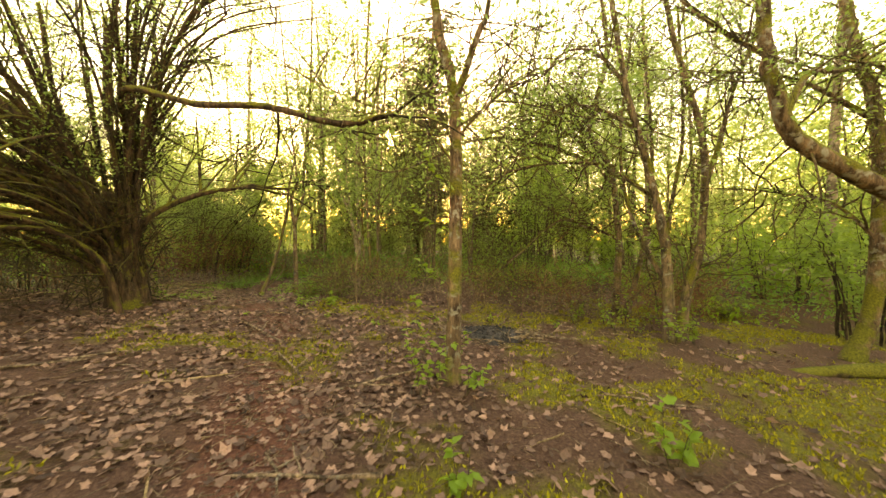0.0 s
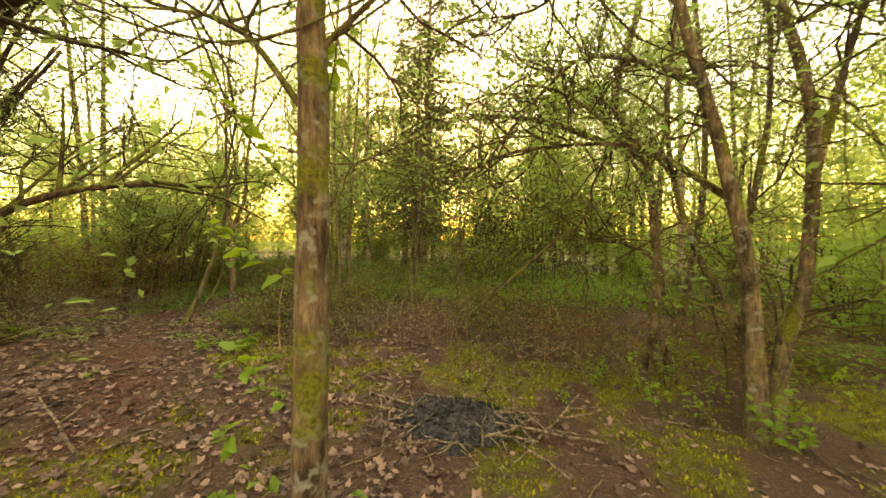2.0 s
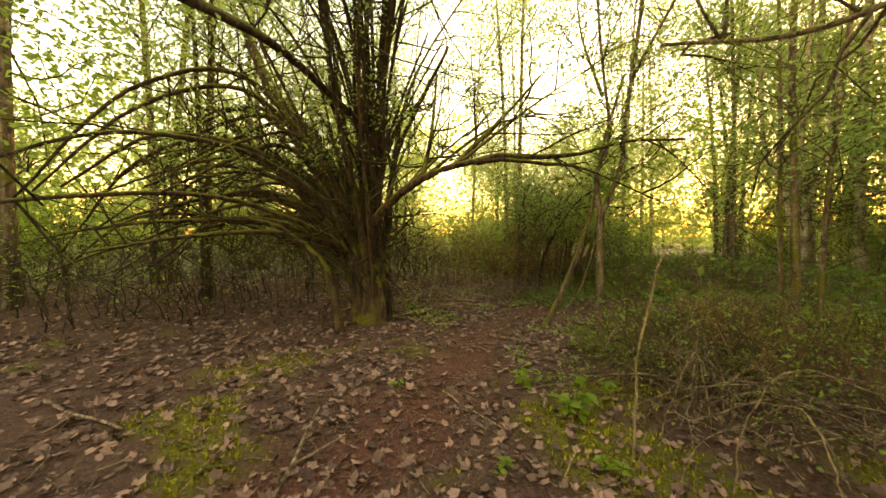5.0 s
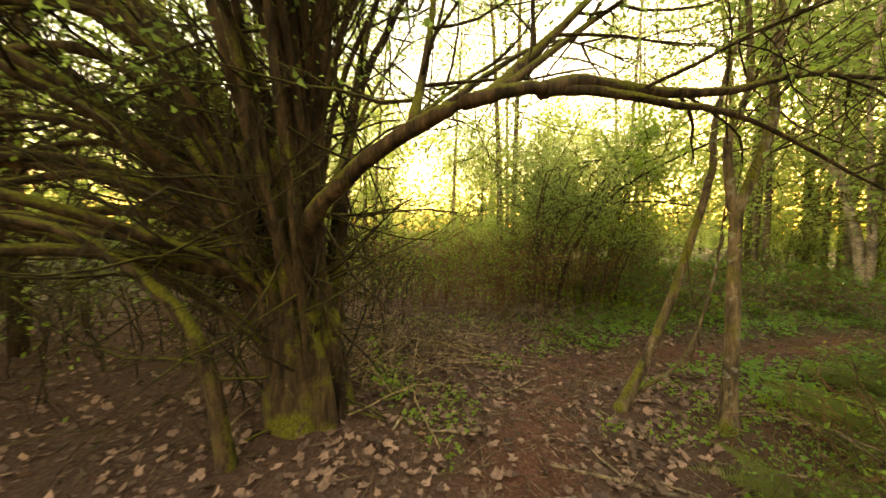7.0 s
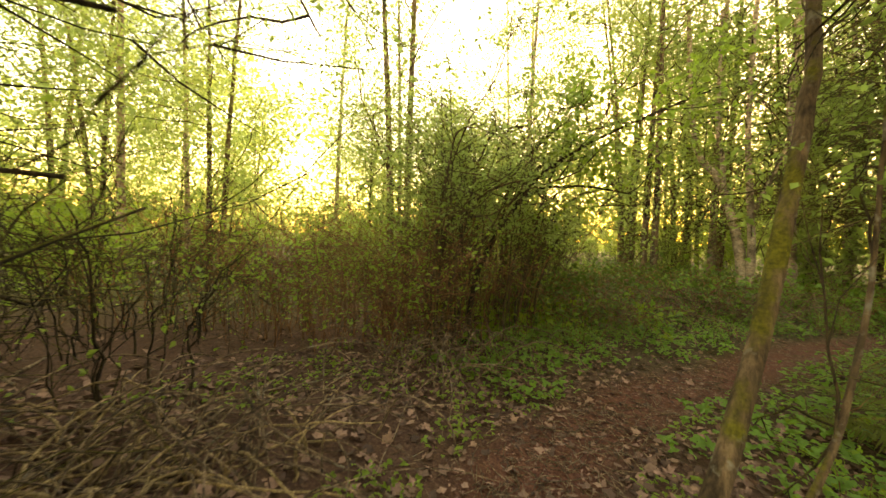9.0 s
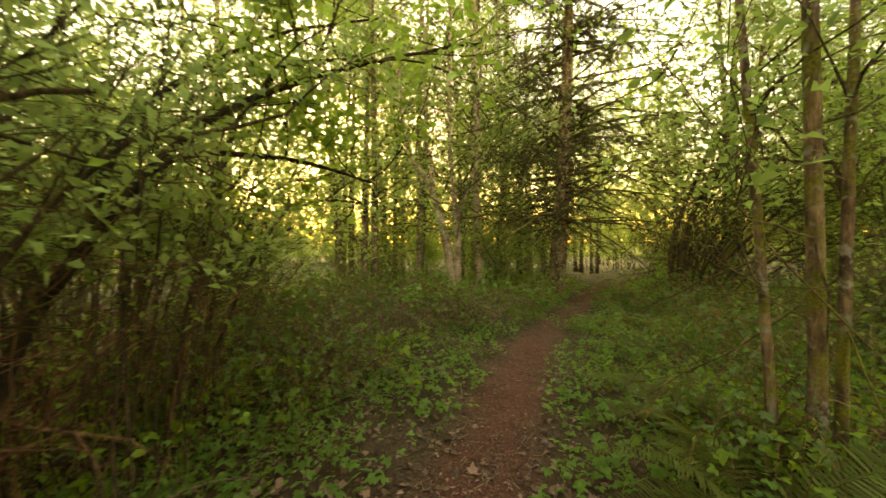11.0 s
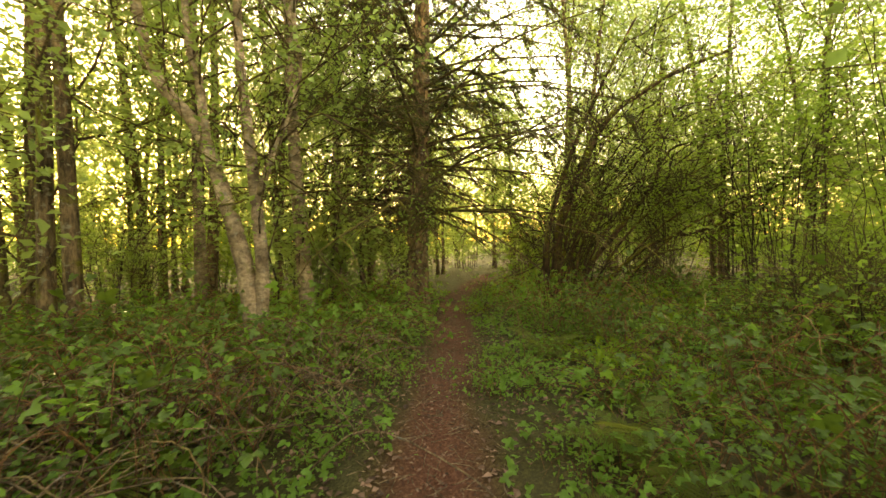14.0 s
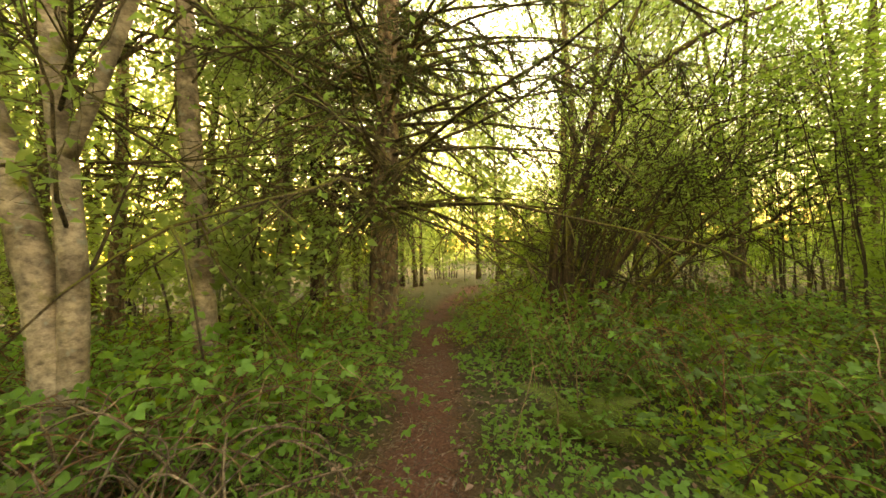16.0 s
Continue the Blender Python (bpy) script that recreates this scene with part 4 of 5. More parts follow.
def bush_kind(leafmat, leaf_n, h, label):
    t = arching_clump("woodland_bush", (0, 0, -40), 16, h, h * 0.45, (0, 0), (TWIG_DARK, TWIG, leafmat), leaf_n, label, leaf_size=0.12, twig_n=6, r=0.018, spread_base=0.5, twig_len=0.7, level=0, loose=0.2)
    return tagged(t, group="woodland bushes")


BUSHES = [bush_kind(LEAF_FAR, 1900, 2.4, "yellow-green leafy bush in the undergrowth"), bush_kind(LEAF_BUSH, 1900, 1.7, "green leafy bush in the undergrowth"),
          bush_kind(LEAF_CANOPY, 1700, 3.2, "loose tall bush with fresh leaves")]


def open_west(p):
    """Fewer trees to the north-west and the north-east, where the sky stands open over fields."""
    e = math.degrees(math.atan2(p[0], p[1]))
    if 32 < e < 58 and 0 < p[0] < 22 and RNG.random() < 0.8:
        return True
    d = math.degrees(math.atan2(-(p[0] + 3), p[1] - 5))
    if p[1] > 14 and 28 < math.degrees(math.atan2(p[0] + 3.7, p[1] - 12)) < 48 and math.hypot(p[0] + 3.7, p[1] - 12) < 13:
        return True
    return (40 < d < 66 and RNG.random() < 0.5) or (-9 < p[0] < -4 and 9 < p[1] < 17) or (-3 < p[0] < 8 and 8.5 < p[1] < 19)


def ring(n, r0, r1, apart, off, gap=None):
    out = np.zeros((0, 2))
    for _ in range(n * 20):
        an, r = RNG.uniform(0, 2 * math.pi), math.sqrt(RNG.uniform(r0 ** 2, r1 ** 2))
        p = np.array((-1.5 + r * math.cos(an), 8 + r * math.sin(an)))
        if len(out) and np.hypot(*(out - p).T).min() < apart:
            continue
        if away(p, TRAIL) < 1.6 or away(p, WALKED) < off or (gap and gap(p)):
            continue
        out = np.vstack((out, p))
        if len(out) >= n:
            break
    return out


# (-6.0, 16.9), (-7.6, 21.2) and (-6.6, 24.0) are added to block sun from the trail
for x, y, k in ((-6.8, 18.4, 0), (-6.0, 16.9, 0), (-7.6, 21.2, 0), (-6.6, 24.0, 1), (-3.4, 20.5, 0), (-1.6, 19.6, 3), (-4.9, 18.8, 2), (-5.9, 22.0, 0), (-2.6, 23.0, 2), (-9.6, 17.0, 2),
                # the western ones, x -7 to -10 and y 0 to 4, are added to shade the willow
                (6.0, 11.0, 2), (7.0, 14.0, 1), (8.2, 12.0, 0), (6.6, 17.4, 1), (2.8, 25.0, 0), (7.6, 16.0, 0), (-10.2, 12.0, 0), (-7.4, 3.2, 3), (-7.2, 0.8, 1), (-9.6, 2.2, 0), (-11.5, 4.0, 0), (-0.4, 22.4, 2), (-2.2, 25.6, 0), (4.0, 17.9, 0), (5.1, 18.9, 1)):
    plant([NEAR[k]], [(x, y)], 0.95, 1.25)
plant(NEAR, ring(28, 6.5, 20, 1.6, 4.8, lambda p: open_west(p) or p[1] < 2.0), 0.8, 1.2)
plant(FAR, ring(60, 18, 45, 2.4, 8.0, lambda p: open_west(p) or p[1] < -22), 0.7, 1.1)
plant(BUSHES, ring(95, 6, 28, 1.6, 4.4), 0.7, 1.2)
discard(NEAR + FAR + BUSHES)


def far_woods():
    """The woodland's edge all round: tall, but low to the north-west and north-east, over the fields."""
    n = 52000
    an = RNG.uniform(0, 2 * math.pi, n)
    r = RNG.uniform(40, 60, n)
    left = np.degrees(np.arctan2(-np.cos(an), np.sin(an)))
    gap = np.maximum(np.exp(-((left - 50) / 11) ** 2), np.exp(-((left + 44) / 9) ** 2))
    top = (17 + 3.5 * np.sin(an * 5) + 2.5 * np.sin(an * 13 + 1) + 2.0 * np.sin(an * 31)) * (1 - 0.45 * gap)
    z = RNG.random(n) ** 1.15 * np.where(np.arange(n) < 38000, np.maximum(top, 2.0), 3.5)
    b = Buf()
    leaves(b, np.stack((-1.5 + r * np.cos(an), 8 + r * np.sin(an), z), 1), 0.62, 0.2, wide=0.8)
    tagged(new("far_woods", b.mesh("far_woods", LEAF_FAR)), "distant belt of fresh green woodland", "woods", kind="stuff")


far_woods()

# ---- forest floor ----
def dead_leaves(buf, at, size):
    """Curled maple-like leaves lying about: five lobes with notches between."""
    k = len(at)
    a = RNG.uniform(0, 2 * math.pi, k)
    nrm = unit(RNG.normal(0, 0.33, (k, 3)) + np.array([0, 0, 1.0]))
    d = np.stack((np.cos(a), np.sin(a), np.zeros(k)), 1)
    d = unit(d - nrm * (d * nrm).sum(1, keepdims=True))
    s = np.cross(nrm, d)
    size = (size * RNG.uniform(0.5, 1.3, k))[:, None]
    curl = RNG.uniform(-0.5, 1.4, (k, 1))
    ring = []
    for turn, reach in ((-2.5, 0.55), (-1.85, 0.52), (-1.15, 0.80), (-0.6, 0.62), (0.0, 1.0), (0.6, 0.62), (1.15, 0.80), (1.85, 0.52), (2.5, 0.55)):
        r = reach * RNG.uniform(0.8, 1.15, (k, 1)) * 0.62
        ring.append(at + size * (r * (math.cos(turn) * d + math.sin(turn) * s) + nrm * curl * r * r * RNG.uniform(0.3, 1.2, (k, 1))))
    v = np.stack([at - d * size * 0.1, *ring], 1)
    i = np.arange(k)[:, None] * 10
    buf.add(v.reshape(-1, 3), None, np.concatenate([i + [[0, j, j + 1]] for j in range(1, 9)], 0))


def litter():
    b = Buf()
    n = 26000
    x = np.concatenate((RNG.normal(-1.5, 3.2, n), RNG.uniform(-9, 6, 9000), RNG.uniform(-7.4, -3.4, 6000)))
    y = np.concatenate((RNG.normal(3.2, 2.8, n), RNG.uniform(-3, 12, 9000), RNG.uniform(5.6, 10.3, 6000)))
    bare = np.exp(-(away(np.stack((x, y), -1), TRAIL) / 0.35) ** 2)
    keep = (RNG.random(len(x)) < 0.25 + 0.9 * patchy(x, y, 0.45)) & (RNG.random(len(x)) > (0.45 + 0.45 * (y > 5.5)) * bare) & (RNG.random(len(x)) > 0.6 * (x > 0.3)) & (RNG.random(len(x)) > 0.4 * moss_at(x, y))
    x, y = x[keep], y[keep]
    z = relief(x, y) + RNG.uniform(0.0, 0.018, len(x))
    dead_leaves(b, np.stack((x, y, z + 0.006), 1), 0.068)
    tagged(new("fallen_leaves", b.mesh("fallen_leaves", LEAF_DEAD, False)), "curled brown fallen leaves strewn over the soil", "leaf litter", kind="stuff")
    b = Buf()
    x, y = RNG.uniform(-6.5, 3.5, 16000), RNG.uniform(8.6, 19, 16000)
    far = away(np.stack((x, y), -1), TRAIL)
    x, y = x[(far > 0.25) & (far < 1.8)], y[(far > 0.25) & (far < 1.8)]
    leaves(b, np.stack((x, y, relief(x, y) + RNG.uniform(0.0, 0.02, len(x))), 1), 0.055, 0.8, wide=0.7, fold=0.25)
    tagged(new("verge_litter", b.mesh("verge_litter", LEAF_DEAD, False)), "brown dead leaves under the plants of the trail's verge", "leaf litter", kind="stuff")
    k = RNG.integers(0, len(TRAIL), 7000)
    p = TRAIL[k] + RNG.normal(0, 0.24, (7000, 2))
    b = Buf()
    leaves(b, np.stack((p[:, 0], p[:, 1], relief(p[:, 0], p[:, 1]) + RNG.uniform(0, 0.008, 7000)), 1), 0.035, 0.85, wide=0.5, fold=0.2)
    tagged(new("trail_litter", b.mesh("trail_litter", LEAF_DEAD, False)), "broken brown leaf bits trodden into the trail", "leaf litter", kind="stuff")
    b = Buf()
    for i in range(7000):
        p = np.array((RNG.normal(-1.8, 3.4), RNG.normal(4, 3.4), 0)) if i < 3600 else np.array((*(TRAIL[RNG.integers(0, len(TRAIL))] + RNG.normal(0, 0.3, 2)), 0))
        p[2] = relief(p[0:1], p[1:2])[0] + 0.012
        an, ln = RNG.uniform(0, 6.28), RNG.uniform(0.05, 0.22)
        d = np.array((math.cos(an), math.sin(an), RNG.normal(0, 0.08)))
        tube(b, [p, p + d * ln * 0.5 + RNG.normal(0, 0.01, 3), p + d * ln], 0.003, 3)
    tagged(new("twig_litter", b.mesh("twig_litter", STICK)), "small dry twigs and stalks on the ground", "twig litter", kind="stuff")


litter()


def verge_plants():
    x, y = RNG.uniform(-6.5, 3.5, 26000), RNG.uniform(8.8, 19, 26000)
    far = away(np.stack((x, y), -1), TRAIL)
    keep = (far > 0.24 + 0.18 * patchy(x, y, 0.4)) & (far < 2.2) & (patchy(x, y + 3, 0.33) > 0.34)
    x, y = x[keep], y[keep]
    b = Buf()
    lobed(b, np.stack((x, y, relief(x, y) + RNG.uniform(0.03, 0.16, len(x))), 1), 0.05, 0.7)
    tagged(new("verge_plants", b.mesh("verge_plants", LEAF_BRAMBLE)), "low green toothed leaves creeping along the trail's verge", "ground cover", kind="stuff")


verge_plants()


def bend_plants():
    x, y = RNG.uniform(-7.2, -2.4, 9000), RNG.uniform(5.9, 10.4, 9000)
    keep = (away(np.stack((x, y), -1), TRAIL) > 0.38) & (patchy(x + 4, y, 0.4) > 0.6)
    x, y = x[keep], y[keep]
    b = Buf()
    lobed(b, np.stack((x, y, relief(x, y) + RNG.uniform(0.015, 0.09, len(x))), 1), 0.028, 0.7)
    tagged(new("seedling_carpet", b.mesh("seedling_carpet", LEAF_BUSH)), "small green seedlings sprouting through the leaf litter", "ground cover", kind="stuff")


bend_plants()


def moss_tufts():
    n = 90000
    x, y = RNG.uniform(-4, 6, n), RNG.uniform(-0.5, 8.5, n)
    keep = RNG.random(n) < moss_at(x, y)
    x, y = x[keep], y[keep]
    b = Buf()
    leaves(b, np.stack((x, y, relief(x, y) - 0.004), 1), 0.035, 0.0, along=np.array([0, 0, 0.9]), wide=0.45)
    tagged(new("moss_carpet", b.mesh("moss_carpet", LEAF_MOSS)), "yellow-green moss in patches on the soil", "moss", kind="stuff")


moss_tufts()


# ---- ferns, seedlings, sticks and the fire place ----
def frond_mesh(length, name):
    b = Buf()
    f = np.linspace(0, 1, 9)
    rib = np.stack((np.zeros(9), f * length * 0.85, length * (0.55 * f - 0.62 * f ** 2.4)), 1)
    tube(b, rib, np.linspace(0.004, 0.001, 9), 3)
    for k in range(3, 46):
        u = k / 46
        q = np.array([np.interp(u, f, rib[:, i]) for i in range(3)])
        w = length * 0.19 * (math.sin(math.pi * min(1, u * 0.92 + 0.14)) ** 0.8) * RNG.uniform(0.85, 1.1)
        for side in (-1, 1):
            tip = q + np.array((side * w, w * 0.28, -w * RNG.uniform(0.05, 0.3)))
            h = length * 0.0075
            b.add([q + (0, -h * 0.6, 0), q * 0.5 + tip * 0.5 + (0, -h, 0.004), tip, q * 0.5 + tip * 0.5 + (0, h, 0.004), q + (0, h * 0.6, 0)], None, [(0, 1, 4), (1, 3, 4), (1, 2, 3)])
    return b.mesh(name, LEAF_FERN)


FRONDS = [frond_mesh(0.75, "frond"), frond_mesh(0.9, "frond"), frond_mesh(0.62, "frond")]


def fern(x, y, n, scale, label="green sword fern with arching fronds"):
    t = thing("fern", (x, y, floor(x, y)), label, "fern", "ferns")
    for i in range(n):
        ob = new("frond", FRONDS[RNG.integers(0, 3)])
        ob.parent = t
        ob.matrix_basis = pose(0, 0, 0, RNG.uniform(-8, 34), RNG.normal(0, 8), i * 360 / n + RNG.uniform(-14, 14)) @ Matrix.Scale(scale * RNG.uniform(0.75, 1.15), 4)
    return t


for x, y, n, k in FERNS:
    fern(x, y, n, k)


def leaf_mesh():
    b = Buf()
    f = np.linspace(0, 1, 7)
    w = 0.30 * np.sin(math.pi * f ** 0.8) * (1 + 0.12 * np.array((0, 1, -1, 1, -1, 1, 0)))
    z = -0.25 * f ** 2
    v = np.concatenate((np.stack((w, f, z + w * 0.35), 1), np.stack((0 * f, f, z), 1), np.stack((-w, f, z + w * 0.35), 1)))
    q = [(r * 7 + i, r * 7 + i + 1, r * 7 + i + 8, r * 7 + i + 7) for r in range(2) for i in range(6)]
    b.add(v, q)
    return b.mesh("leaf", LEAF_BRIGHT)


LEAF = leaf_mesh()


def seedling(x, y, h, stems, size, label="bright green leafy seedling on the mossy ground"):
    t = thing("seedling", (x, y, floor(x, y)), label, "seedling", "seedlings")
    for k in range(stems):
        b = Buf()
        an = RNG.uniform(0, 6.28)
        hk = h * RNG.uniform(0.5, 1.0)
        p = wander((0.02 * math.cos(an), 0.02 * math.sin(an), -0.02), (0.3 * math.cos(an), 0.3 * math.sin(an), 1), hk, 5, 0.12)
        tube(b, p, np.linspace(0.004, 0.0015, 6), 4)
        stem = part("stem", b, TWIG, t)
        for j in range(int(5 + hk * 16)):
            u = RNG.uniform(0.25, 1.0) * 5
            i = min(int(u), 4)
            q = p[i] + (p[i + 1] - p[i]) * (u - i)
            ob = new("leaf", LEAF)
            ob.parent = stem
            ob.matrix_basis = pose(*q, RNG.uniform(-15, 45), RNG.normal(0, 20), RNG.uniform(0, 360)) @ Matrix.Scale(size * RNG.uniform(0.6, 1.2), 4)


for x, y, h, k, sz in ((1.27, 1.95, 0.42, 5, 0.075), (0.05, 1.62, 0.28, 3, 0.07), (0.12, 2.78, 0.4, 4, 0.07), (-0.12, 2.85, 0.7, 4, 0.07), (-0.2, 2.7, 0.5, 3, 0.06), (2.85, 4.45, 0.55, 5, 0.07), (3.15, 4.5, 0.4, 4, 0.07), (2.4, 5.0, 0.5, 4, 0.06),
                       (2.0, 5.6, 0.5, 4, 0.06), (-1.2, 1.2, 0.12, 3, 0.05), (-2.1, 6.4, 0.16, 4, 0.06), (-1.5, 5.7, 0.14, 4, 0.05), (-1.8, 5.2, 0.12, 3, 0.05), (-4.89, 6.03, 0.6, 5, 0.055), (-4.99, 5.58, 0.5, 4, 0.05), (-2.5, 6.0, 0.3, 4, 0.08),
                       (-2.0, 5.95, 0.3, 5, 0.10), (-1.0, 4.9, 0.12, 3, 0.05), (0.7, 5.6, 0.15, 4, 0.05), (1.6, 5.2, 0.2, 4, 0.05), (2.45, 5.5, 0.55, 4, 0.06), (2.8, 5.6, 0.7, 5, 0.06), (3.1, 5.3, 0.6, 4, 0.06), (2.2, 5.9, 0.4, 4, 0.06), (2.65, 4.9, 0.5, 4, 0.06), (3.4, 5.0, 0.5, 4, 0.06), (-2.9, 5.0, 0.1, 3, 0.05)):
    seedling(x, y, h, k, sz)


def shoots(owner, runs, size):
    """Leafy sprigs that grow from a trunk: start, way, length, all from the tree's base."""
    for start, way, length in runs:
        b = Buf()
        p = wander(start, way, length, 5, 0.14, 0.04)
        tube(b, p, np.linspace(0.004, 0.0015, 6), 4)
        sprig = part("shoot", b, TWIG, owner)
        for k in range(int(6 + length * 22)):
            u = RNG.uniform(0.15, 1.0) * 5
            i = min(int(u), 4)
            q = p[i] + (p[i + 1] - p[i]) * (u - i)
            ob = new("leaf", LEAF)
            ob.parent = sprig
            ob.matrix_basis = pose(*q, RNG.uniform(-25, 35), RNG.normal(0, 20), RNG.uniform(0, 360)) @ Matrix.Scale(size * RNG.uniform(0.6, 1.2), 4)


shoots(SLIM, [((-0.05, 0.14, 0.35), (-1, -0.2, 0.4), 0.5), ((-0.04, 0.14, 0.6), (-1, 0.3, 0.3), 0.45), ((-0.04, 0.14, 0.95), (-0.8, -0.1, 0.6), 0.35), ((-0.03, 0.15, 1.4), (-0.9, 0.1, 0.5), 0.45),
              ((-0.03, 0.15, 1.75), (-0.7, -0.2, 0.8), 0.5), ((0.0, 0.2, 0.25), (-0.3, 0.6, 0.5), 0.35), ((0.05, 0.15, 0.3), (0.3, 0.7, 0.5), 0.3), ((0.0, 0.1, 1.1), (-0.2, 0.8, 0.5), 0.3), ((0.03, 0.16, 2.0), (0.2, 0.6, 0.7), 0.4)], 0.075)


def stick_mesh(length, r, fork, mat):
    b = Buf()
    p = wander((-length / 2, 0, r), (1, 0, 0), length, 6, 0.12)
    p[:, 2] = r + np.abs(RNG.normal(0, r * 0.6, 7))
    tube(b, p, np.linspace(r, r * 0.5, 7), 6, 0.08)
    if fork:
        q = wander(p[3], (0.6, RNG.choice((-1, 1)), 0.25), length * 0.35, 3, 0.12)
        tube(b, q, np.linspace(r * 0.6, r * 0.25, 4), 5)
    return b.mesh("stick", mat)


STICKS = [stick_mesh(0.5, 0.011, True, STICK), stick_mesh(0.35, 0.009, False, STICK), stick_mesh(0.8, 0.013, True, STICK), stick_mesh(0.28, 0.014, False, STICK), stick_mesh(0.6, 0.008, False, STRAW)]


def lay_stick(x, y, turn, k, s=1.0, lift=0.0):
    ob = new("fallen_stick", STICKS[k])
    ob.matrix_basis = pose(x, y, floor(x, y) + lift, 0, RNG.normal(0, 4), turn) @ Matrix.Scale(s, 4)
    return tagged(ob, "pale dry stick lying on the leaf litter", "stick", "fallen sticks")


for _ in range(150):
    x, y = RNG.normal(-1.6, 3.0), RNG.normal(4.0, 2.6)
    lay_stick(x, y, RNG.uniform(0, 360), int(RNG.integers(0, 5)), RNG.uniform(0.5, 1.2))
for _ in range(80):
    x, y = RNG.normal(-5.7, 0.5), RNG.normal(6.5, 0.6)
    lay_stick(x, y, RNG.uniform(0, 360), int(RNG.integers(0, 5)), RNG.uniform(0.5, 1.1), RNG.uniform(0, 0.05))


def campfire(x, y):
    t = thing("campfire_remains", (x, y, floor(x, y)), "black ash and charred sticks of an old campfire", "fire place")
    b = Buf()
    r, a = np.meshgrid(np.linspace(0, 1, 12), np.linspace(0, 2 * math.pi, 40, endpoint=False), indexing="ij")
    edge = 0.48 * (1 + 0.12 * np.sin(a * 3 + 1) + 0.08 * np.sin(a * 7))
    z = 0.09 * (1 - r ** 2) + RNG.normal(0, 0.008, r.shape) - 0.012
    v = np.stack((1.15 * r * edge * np.cos(a), r * edge * np.sin(a), z), -1).reshape(-1, 3)
    i, j = np.meshgrid(np.arange(11), np.arange(40), indexing="ij")
    j2 = (j + 1) % 40
    b.add(v, np.stack((i * 40 + j, i * 40 + j2, (i + 1) * 40 + j2, (i + 1) * 40 + j), -1).reshape(-1, 4))
    part("ash_bed", b, CHAR, t, "black ash heap")
    lumps = Buf()
    for _ in range(160):
        an, q = RNG.uniform(0, 6.28), 0.45 * math.sqrt(RNG.random())
        c = np.array((q * math.cos(an) * 1.15, q * math.sin(an), 0.09 * (1 - (q / 0.48) ** 2)))
        d = unit(RNG.normal(0, 1, 3) * (1, 1, 0.3))
        tube(lumps, [c, c + d * RNG.uniform(0.02, 0.06)], np.array([0.012, 0.008]) * RNG.uniform(0.5, 1.3), 5, 0.2)
    stuff("charcoal", lumps, CHAR, t)
    for k in range(54):
        an, q = RNG.uniform(0, 360), RNG.uniform(0.3, 0.85)
        ob = new("stick", STICKS[int(RNG.integers(0, 4))])
        ob.parent = t
        near = k % 3
        a2 = radians(an)
        ob.matrix_basis = pose(q * math.cos(a2) * 1.1, q * math.sin(a2) * 0.8, 0.01 + 0.03 * RNG.random(), 0, RNG.normal(0, 6), an + RNG.normal(0, 35) if near else RNG.uniform(0, 360)) @ Matrix.Scale(RNG.uniform(0.6, 1.1), 4)


campfire(0.52, 4.75)


def stalk(x, y, turn, high, reach, label="tall bleached dry stalk bent over in an arch", thick=0.0055):
    b = Buf()
    p = spline([(0, 0, -0.03), (reach * 0.1, 0.02, high * 0.6), (reach * 0.4, 0.0, high), (reach, 0.05, high * RNG.uniform(0.55, 0.95))], 6)
    p += RNG.normal(0, 0.006, p.shape)
    tube(b, p, np.linspace(thick, thick * 0.4, len(p)), 5)
    ob = new("dry_stalk", b.mesh("dry_stalk", STRAW))
    ob.matrix_basis = pose(x, y, floor(x, y), 0, 0, turn)
    tagged(ob, label, "stalk", "dry stalks")


stalk(-1.55, 5.95, 95, 1.25, 1.0, thick=0.009)
for _ in range(60):
    stalk(RNG.normal(-5.65, 0.3), RNG.normal(6.35, 0.35), RNG.uniform(0, 360), RNG.uniform(0.05, 0.3), RNG.uniform(0.5, 1.1), "pale dry cane lying in a loose heap beside the willow", 0.011)
for x, y in spots(26, -2.9, 0.5, 6.0, 8.4, 0.8, 1.3, 0.2):
    stalk(x, y, RNG.uniform(0, 360), RNG.uniform(0.2, 0.7), RNG.uniform(0.3, 0.9))
for x, y in spots(60, -5.8, 0.2, 8.6, 15.5, 0.55, 1.2, 0.25):
    stalk(x, y, RNG.uniform(0, 360), RNG.uniform(0.3, 0.8), RNG.uniform(0.2, 0.8))
for x, y in spots(9, 0.4, 2.6, 5.6, 7.2, 0.55, 0.75, 0.2):
    stalk(x, y, RNG.uniform(0, 360), RNG.uniform(0.3, 0.9), RNG.uniform(0.2, 0.6))


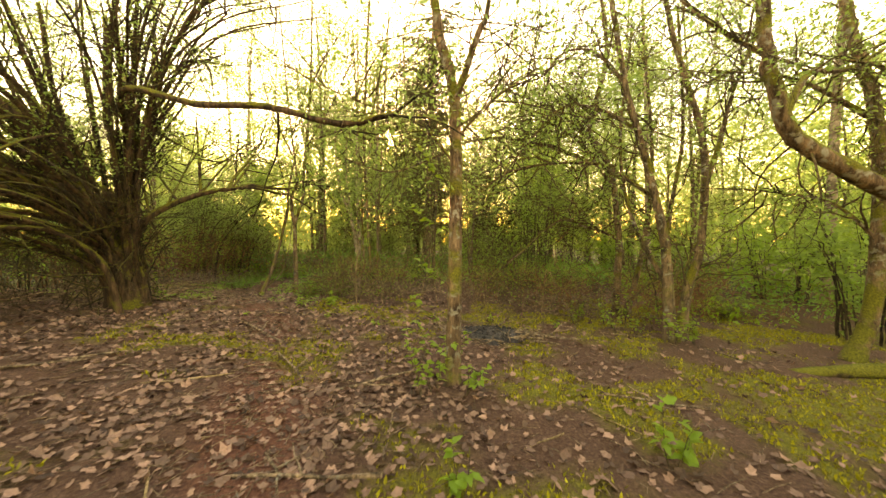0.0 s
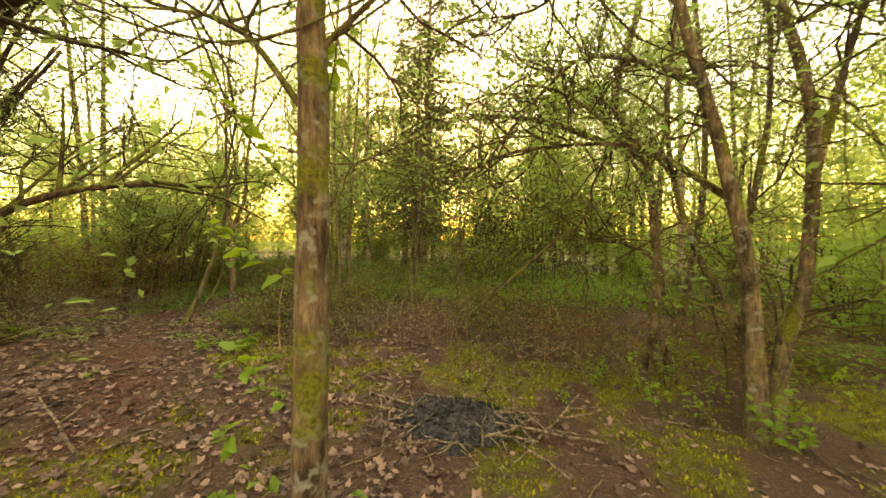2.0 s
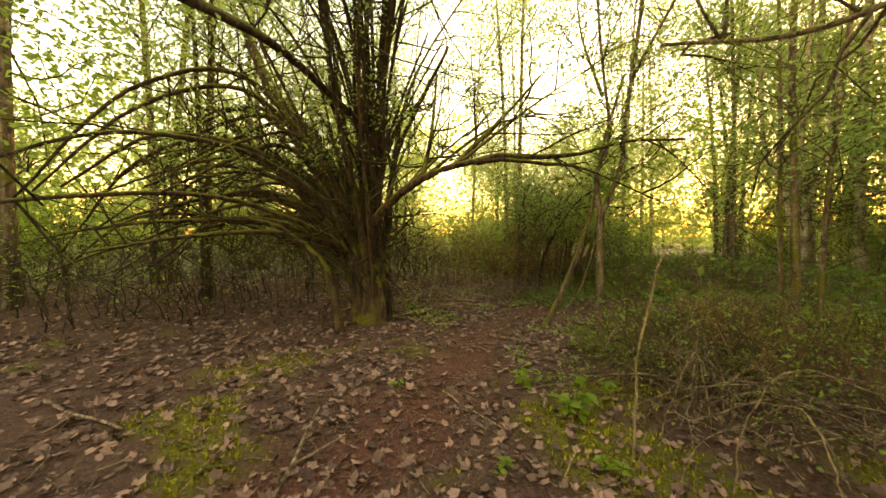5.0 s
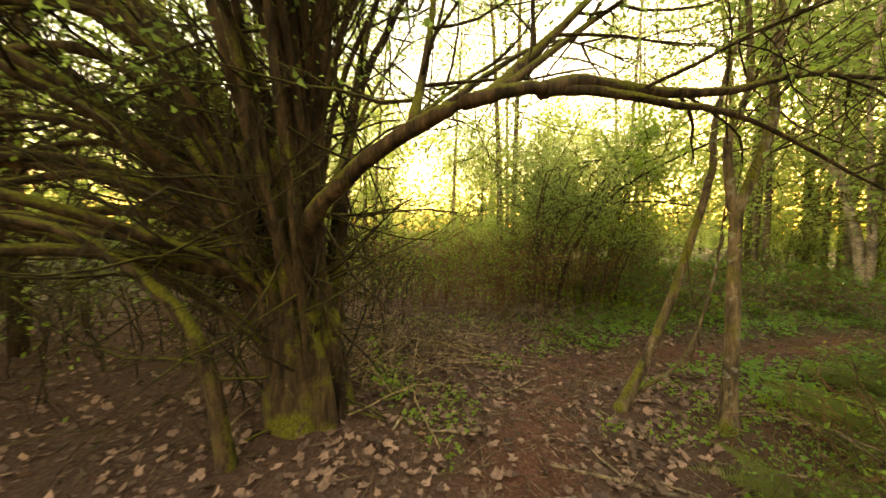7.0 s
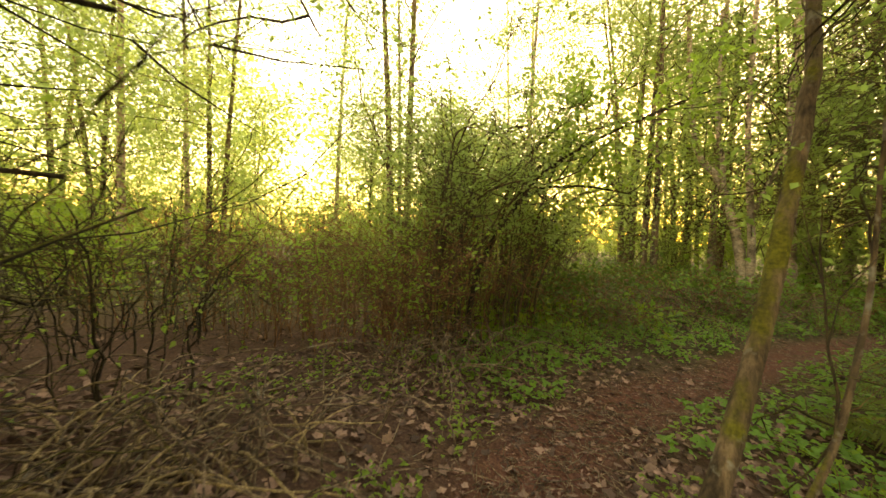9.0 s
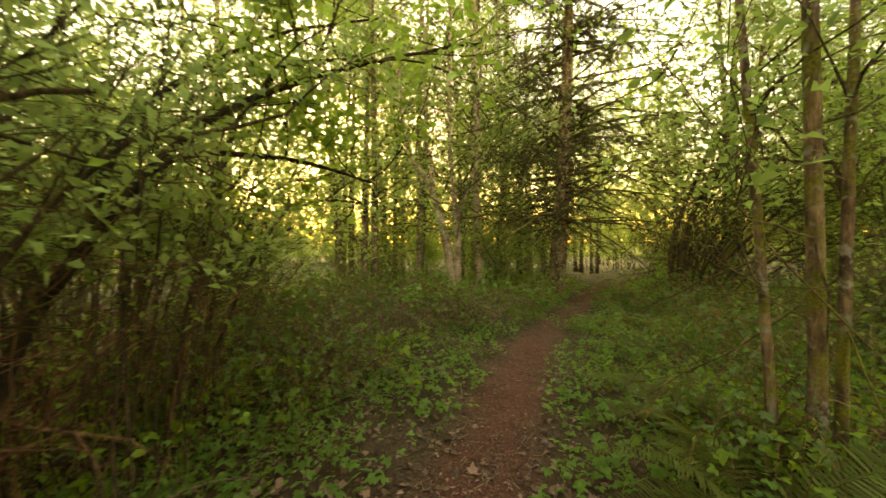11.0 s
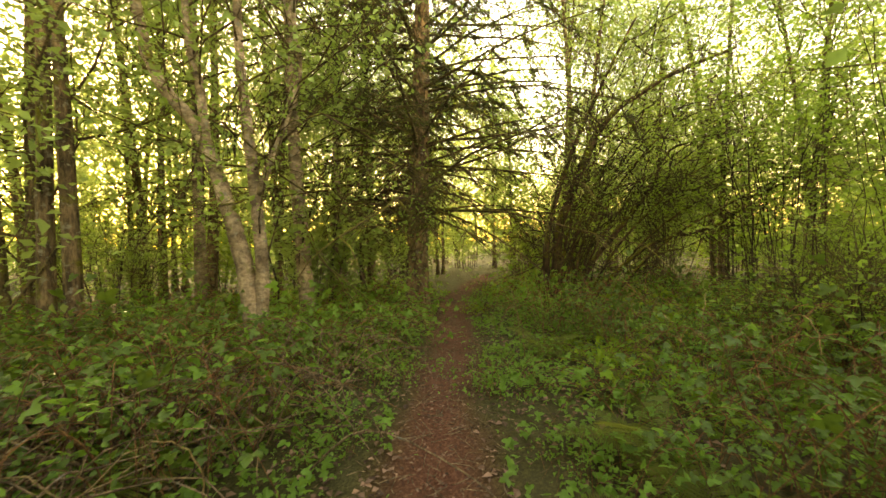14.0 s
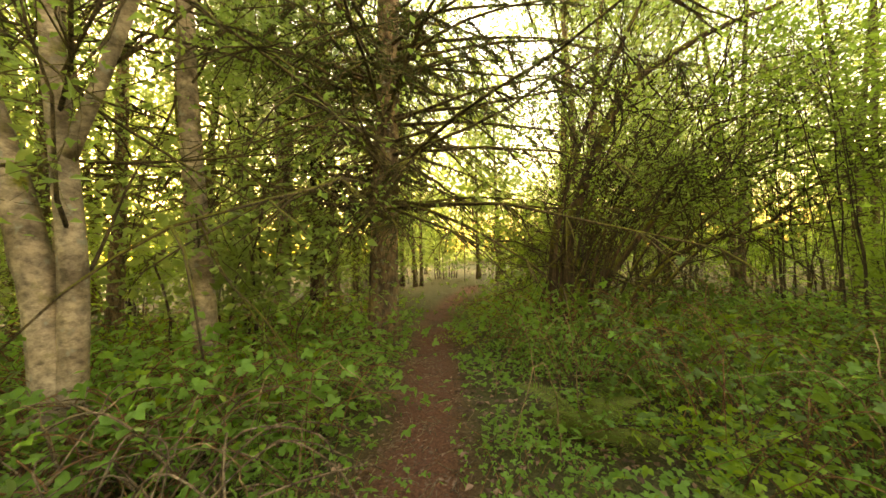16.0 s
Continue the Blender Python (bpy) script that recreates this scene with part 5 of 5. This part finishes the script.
def cane_heap(x, y, n, wide, high):
    """A loose tangle of dead bramble canes."""
    t = thing("dead_cane_tangle", (x, y, floor(x, y)), "loose grey-brown tangle of dead bramble canes among the leaves", "dead canes", "dead cane tangles")
    rest = Buf()
    for k in range(n):
        b = Buf() if k < 8 else rest
        p = np.array((*RNG.normal(0, wide * 0.4, 2), RNG.uniform(0.02, 0.15)))
        an, ln = RNG.uniform(0, 6.28), RNG.uniform(0.5, 1.3)
        e = np.array((math.cos(an), math.sin(an), 0)) * ln
        h = high * RNG.uniform(0.2, 1.2)
        q = spline([p, p + e * 0.35 + (0, 0, h), p + e * 0.7 + (*RNG.normal(0, 0.08, 2), h * 0.9), p + e + (0, 0, h * RNG.uniform(0.0, 0.6))], 4)
        tube(b, q, np.linspace(0.006, 0.003, len(q)) * RNG.uniform(0.6, 1.3), 4)
        if k < 8:
            part("cane", b, STICK, t)
    stuff("cane_tangle", rest, STICK, t)


for x, y in spots(16, -6.2, -3.2, 11.6, 15.0, 1.1, 1.5, 0.5):
    cane_heap(x, y, 40, 0.7, 0.4)
for x, y in ((-5.9, 9.2), (-5.7, 10.1), (-6.0, 8.4), (-1.5, 6.9), (-0.9, 7.3), (-2.2, 7.3), (0.3, 7.3), (1.3, 6.5), (2.2, 6.2), (-5.9, 6.4), (-6.3, 5.6), (-5.6, 6.9)):
    if away(np.array((x, y)), WALKED) > 1.2:
        cane_heap(x, y, 34, 0.6, 0.32)


def mossy_log():
    b = Buf()
    p = spline([(-0.65, 0.02, 0.02), (-0.2, 0, 0.05), (0.3, -0.02, 0.07), (1.2, -0.1, 0.06), (2.0, -0.1, 0.1)], 6)
    tube(b, p, np.linspace(0.05, 0.10, len(p)), 12, 0.07)
    ob = new("mossy_log", b.mesh("mossy_log", bark("log_moss", (0.05, 0.035, 0.02), (0.16, 0.11, 0.06), moss=1.3)))
    ob.location = (4.15, 3.62, floor(4.3, 3.6))
    tagged(ob, "fallen log thickly covered with moss", "log")


mossy_log()
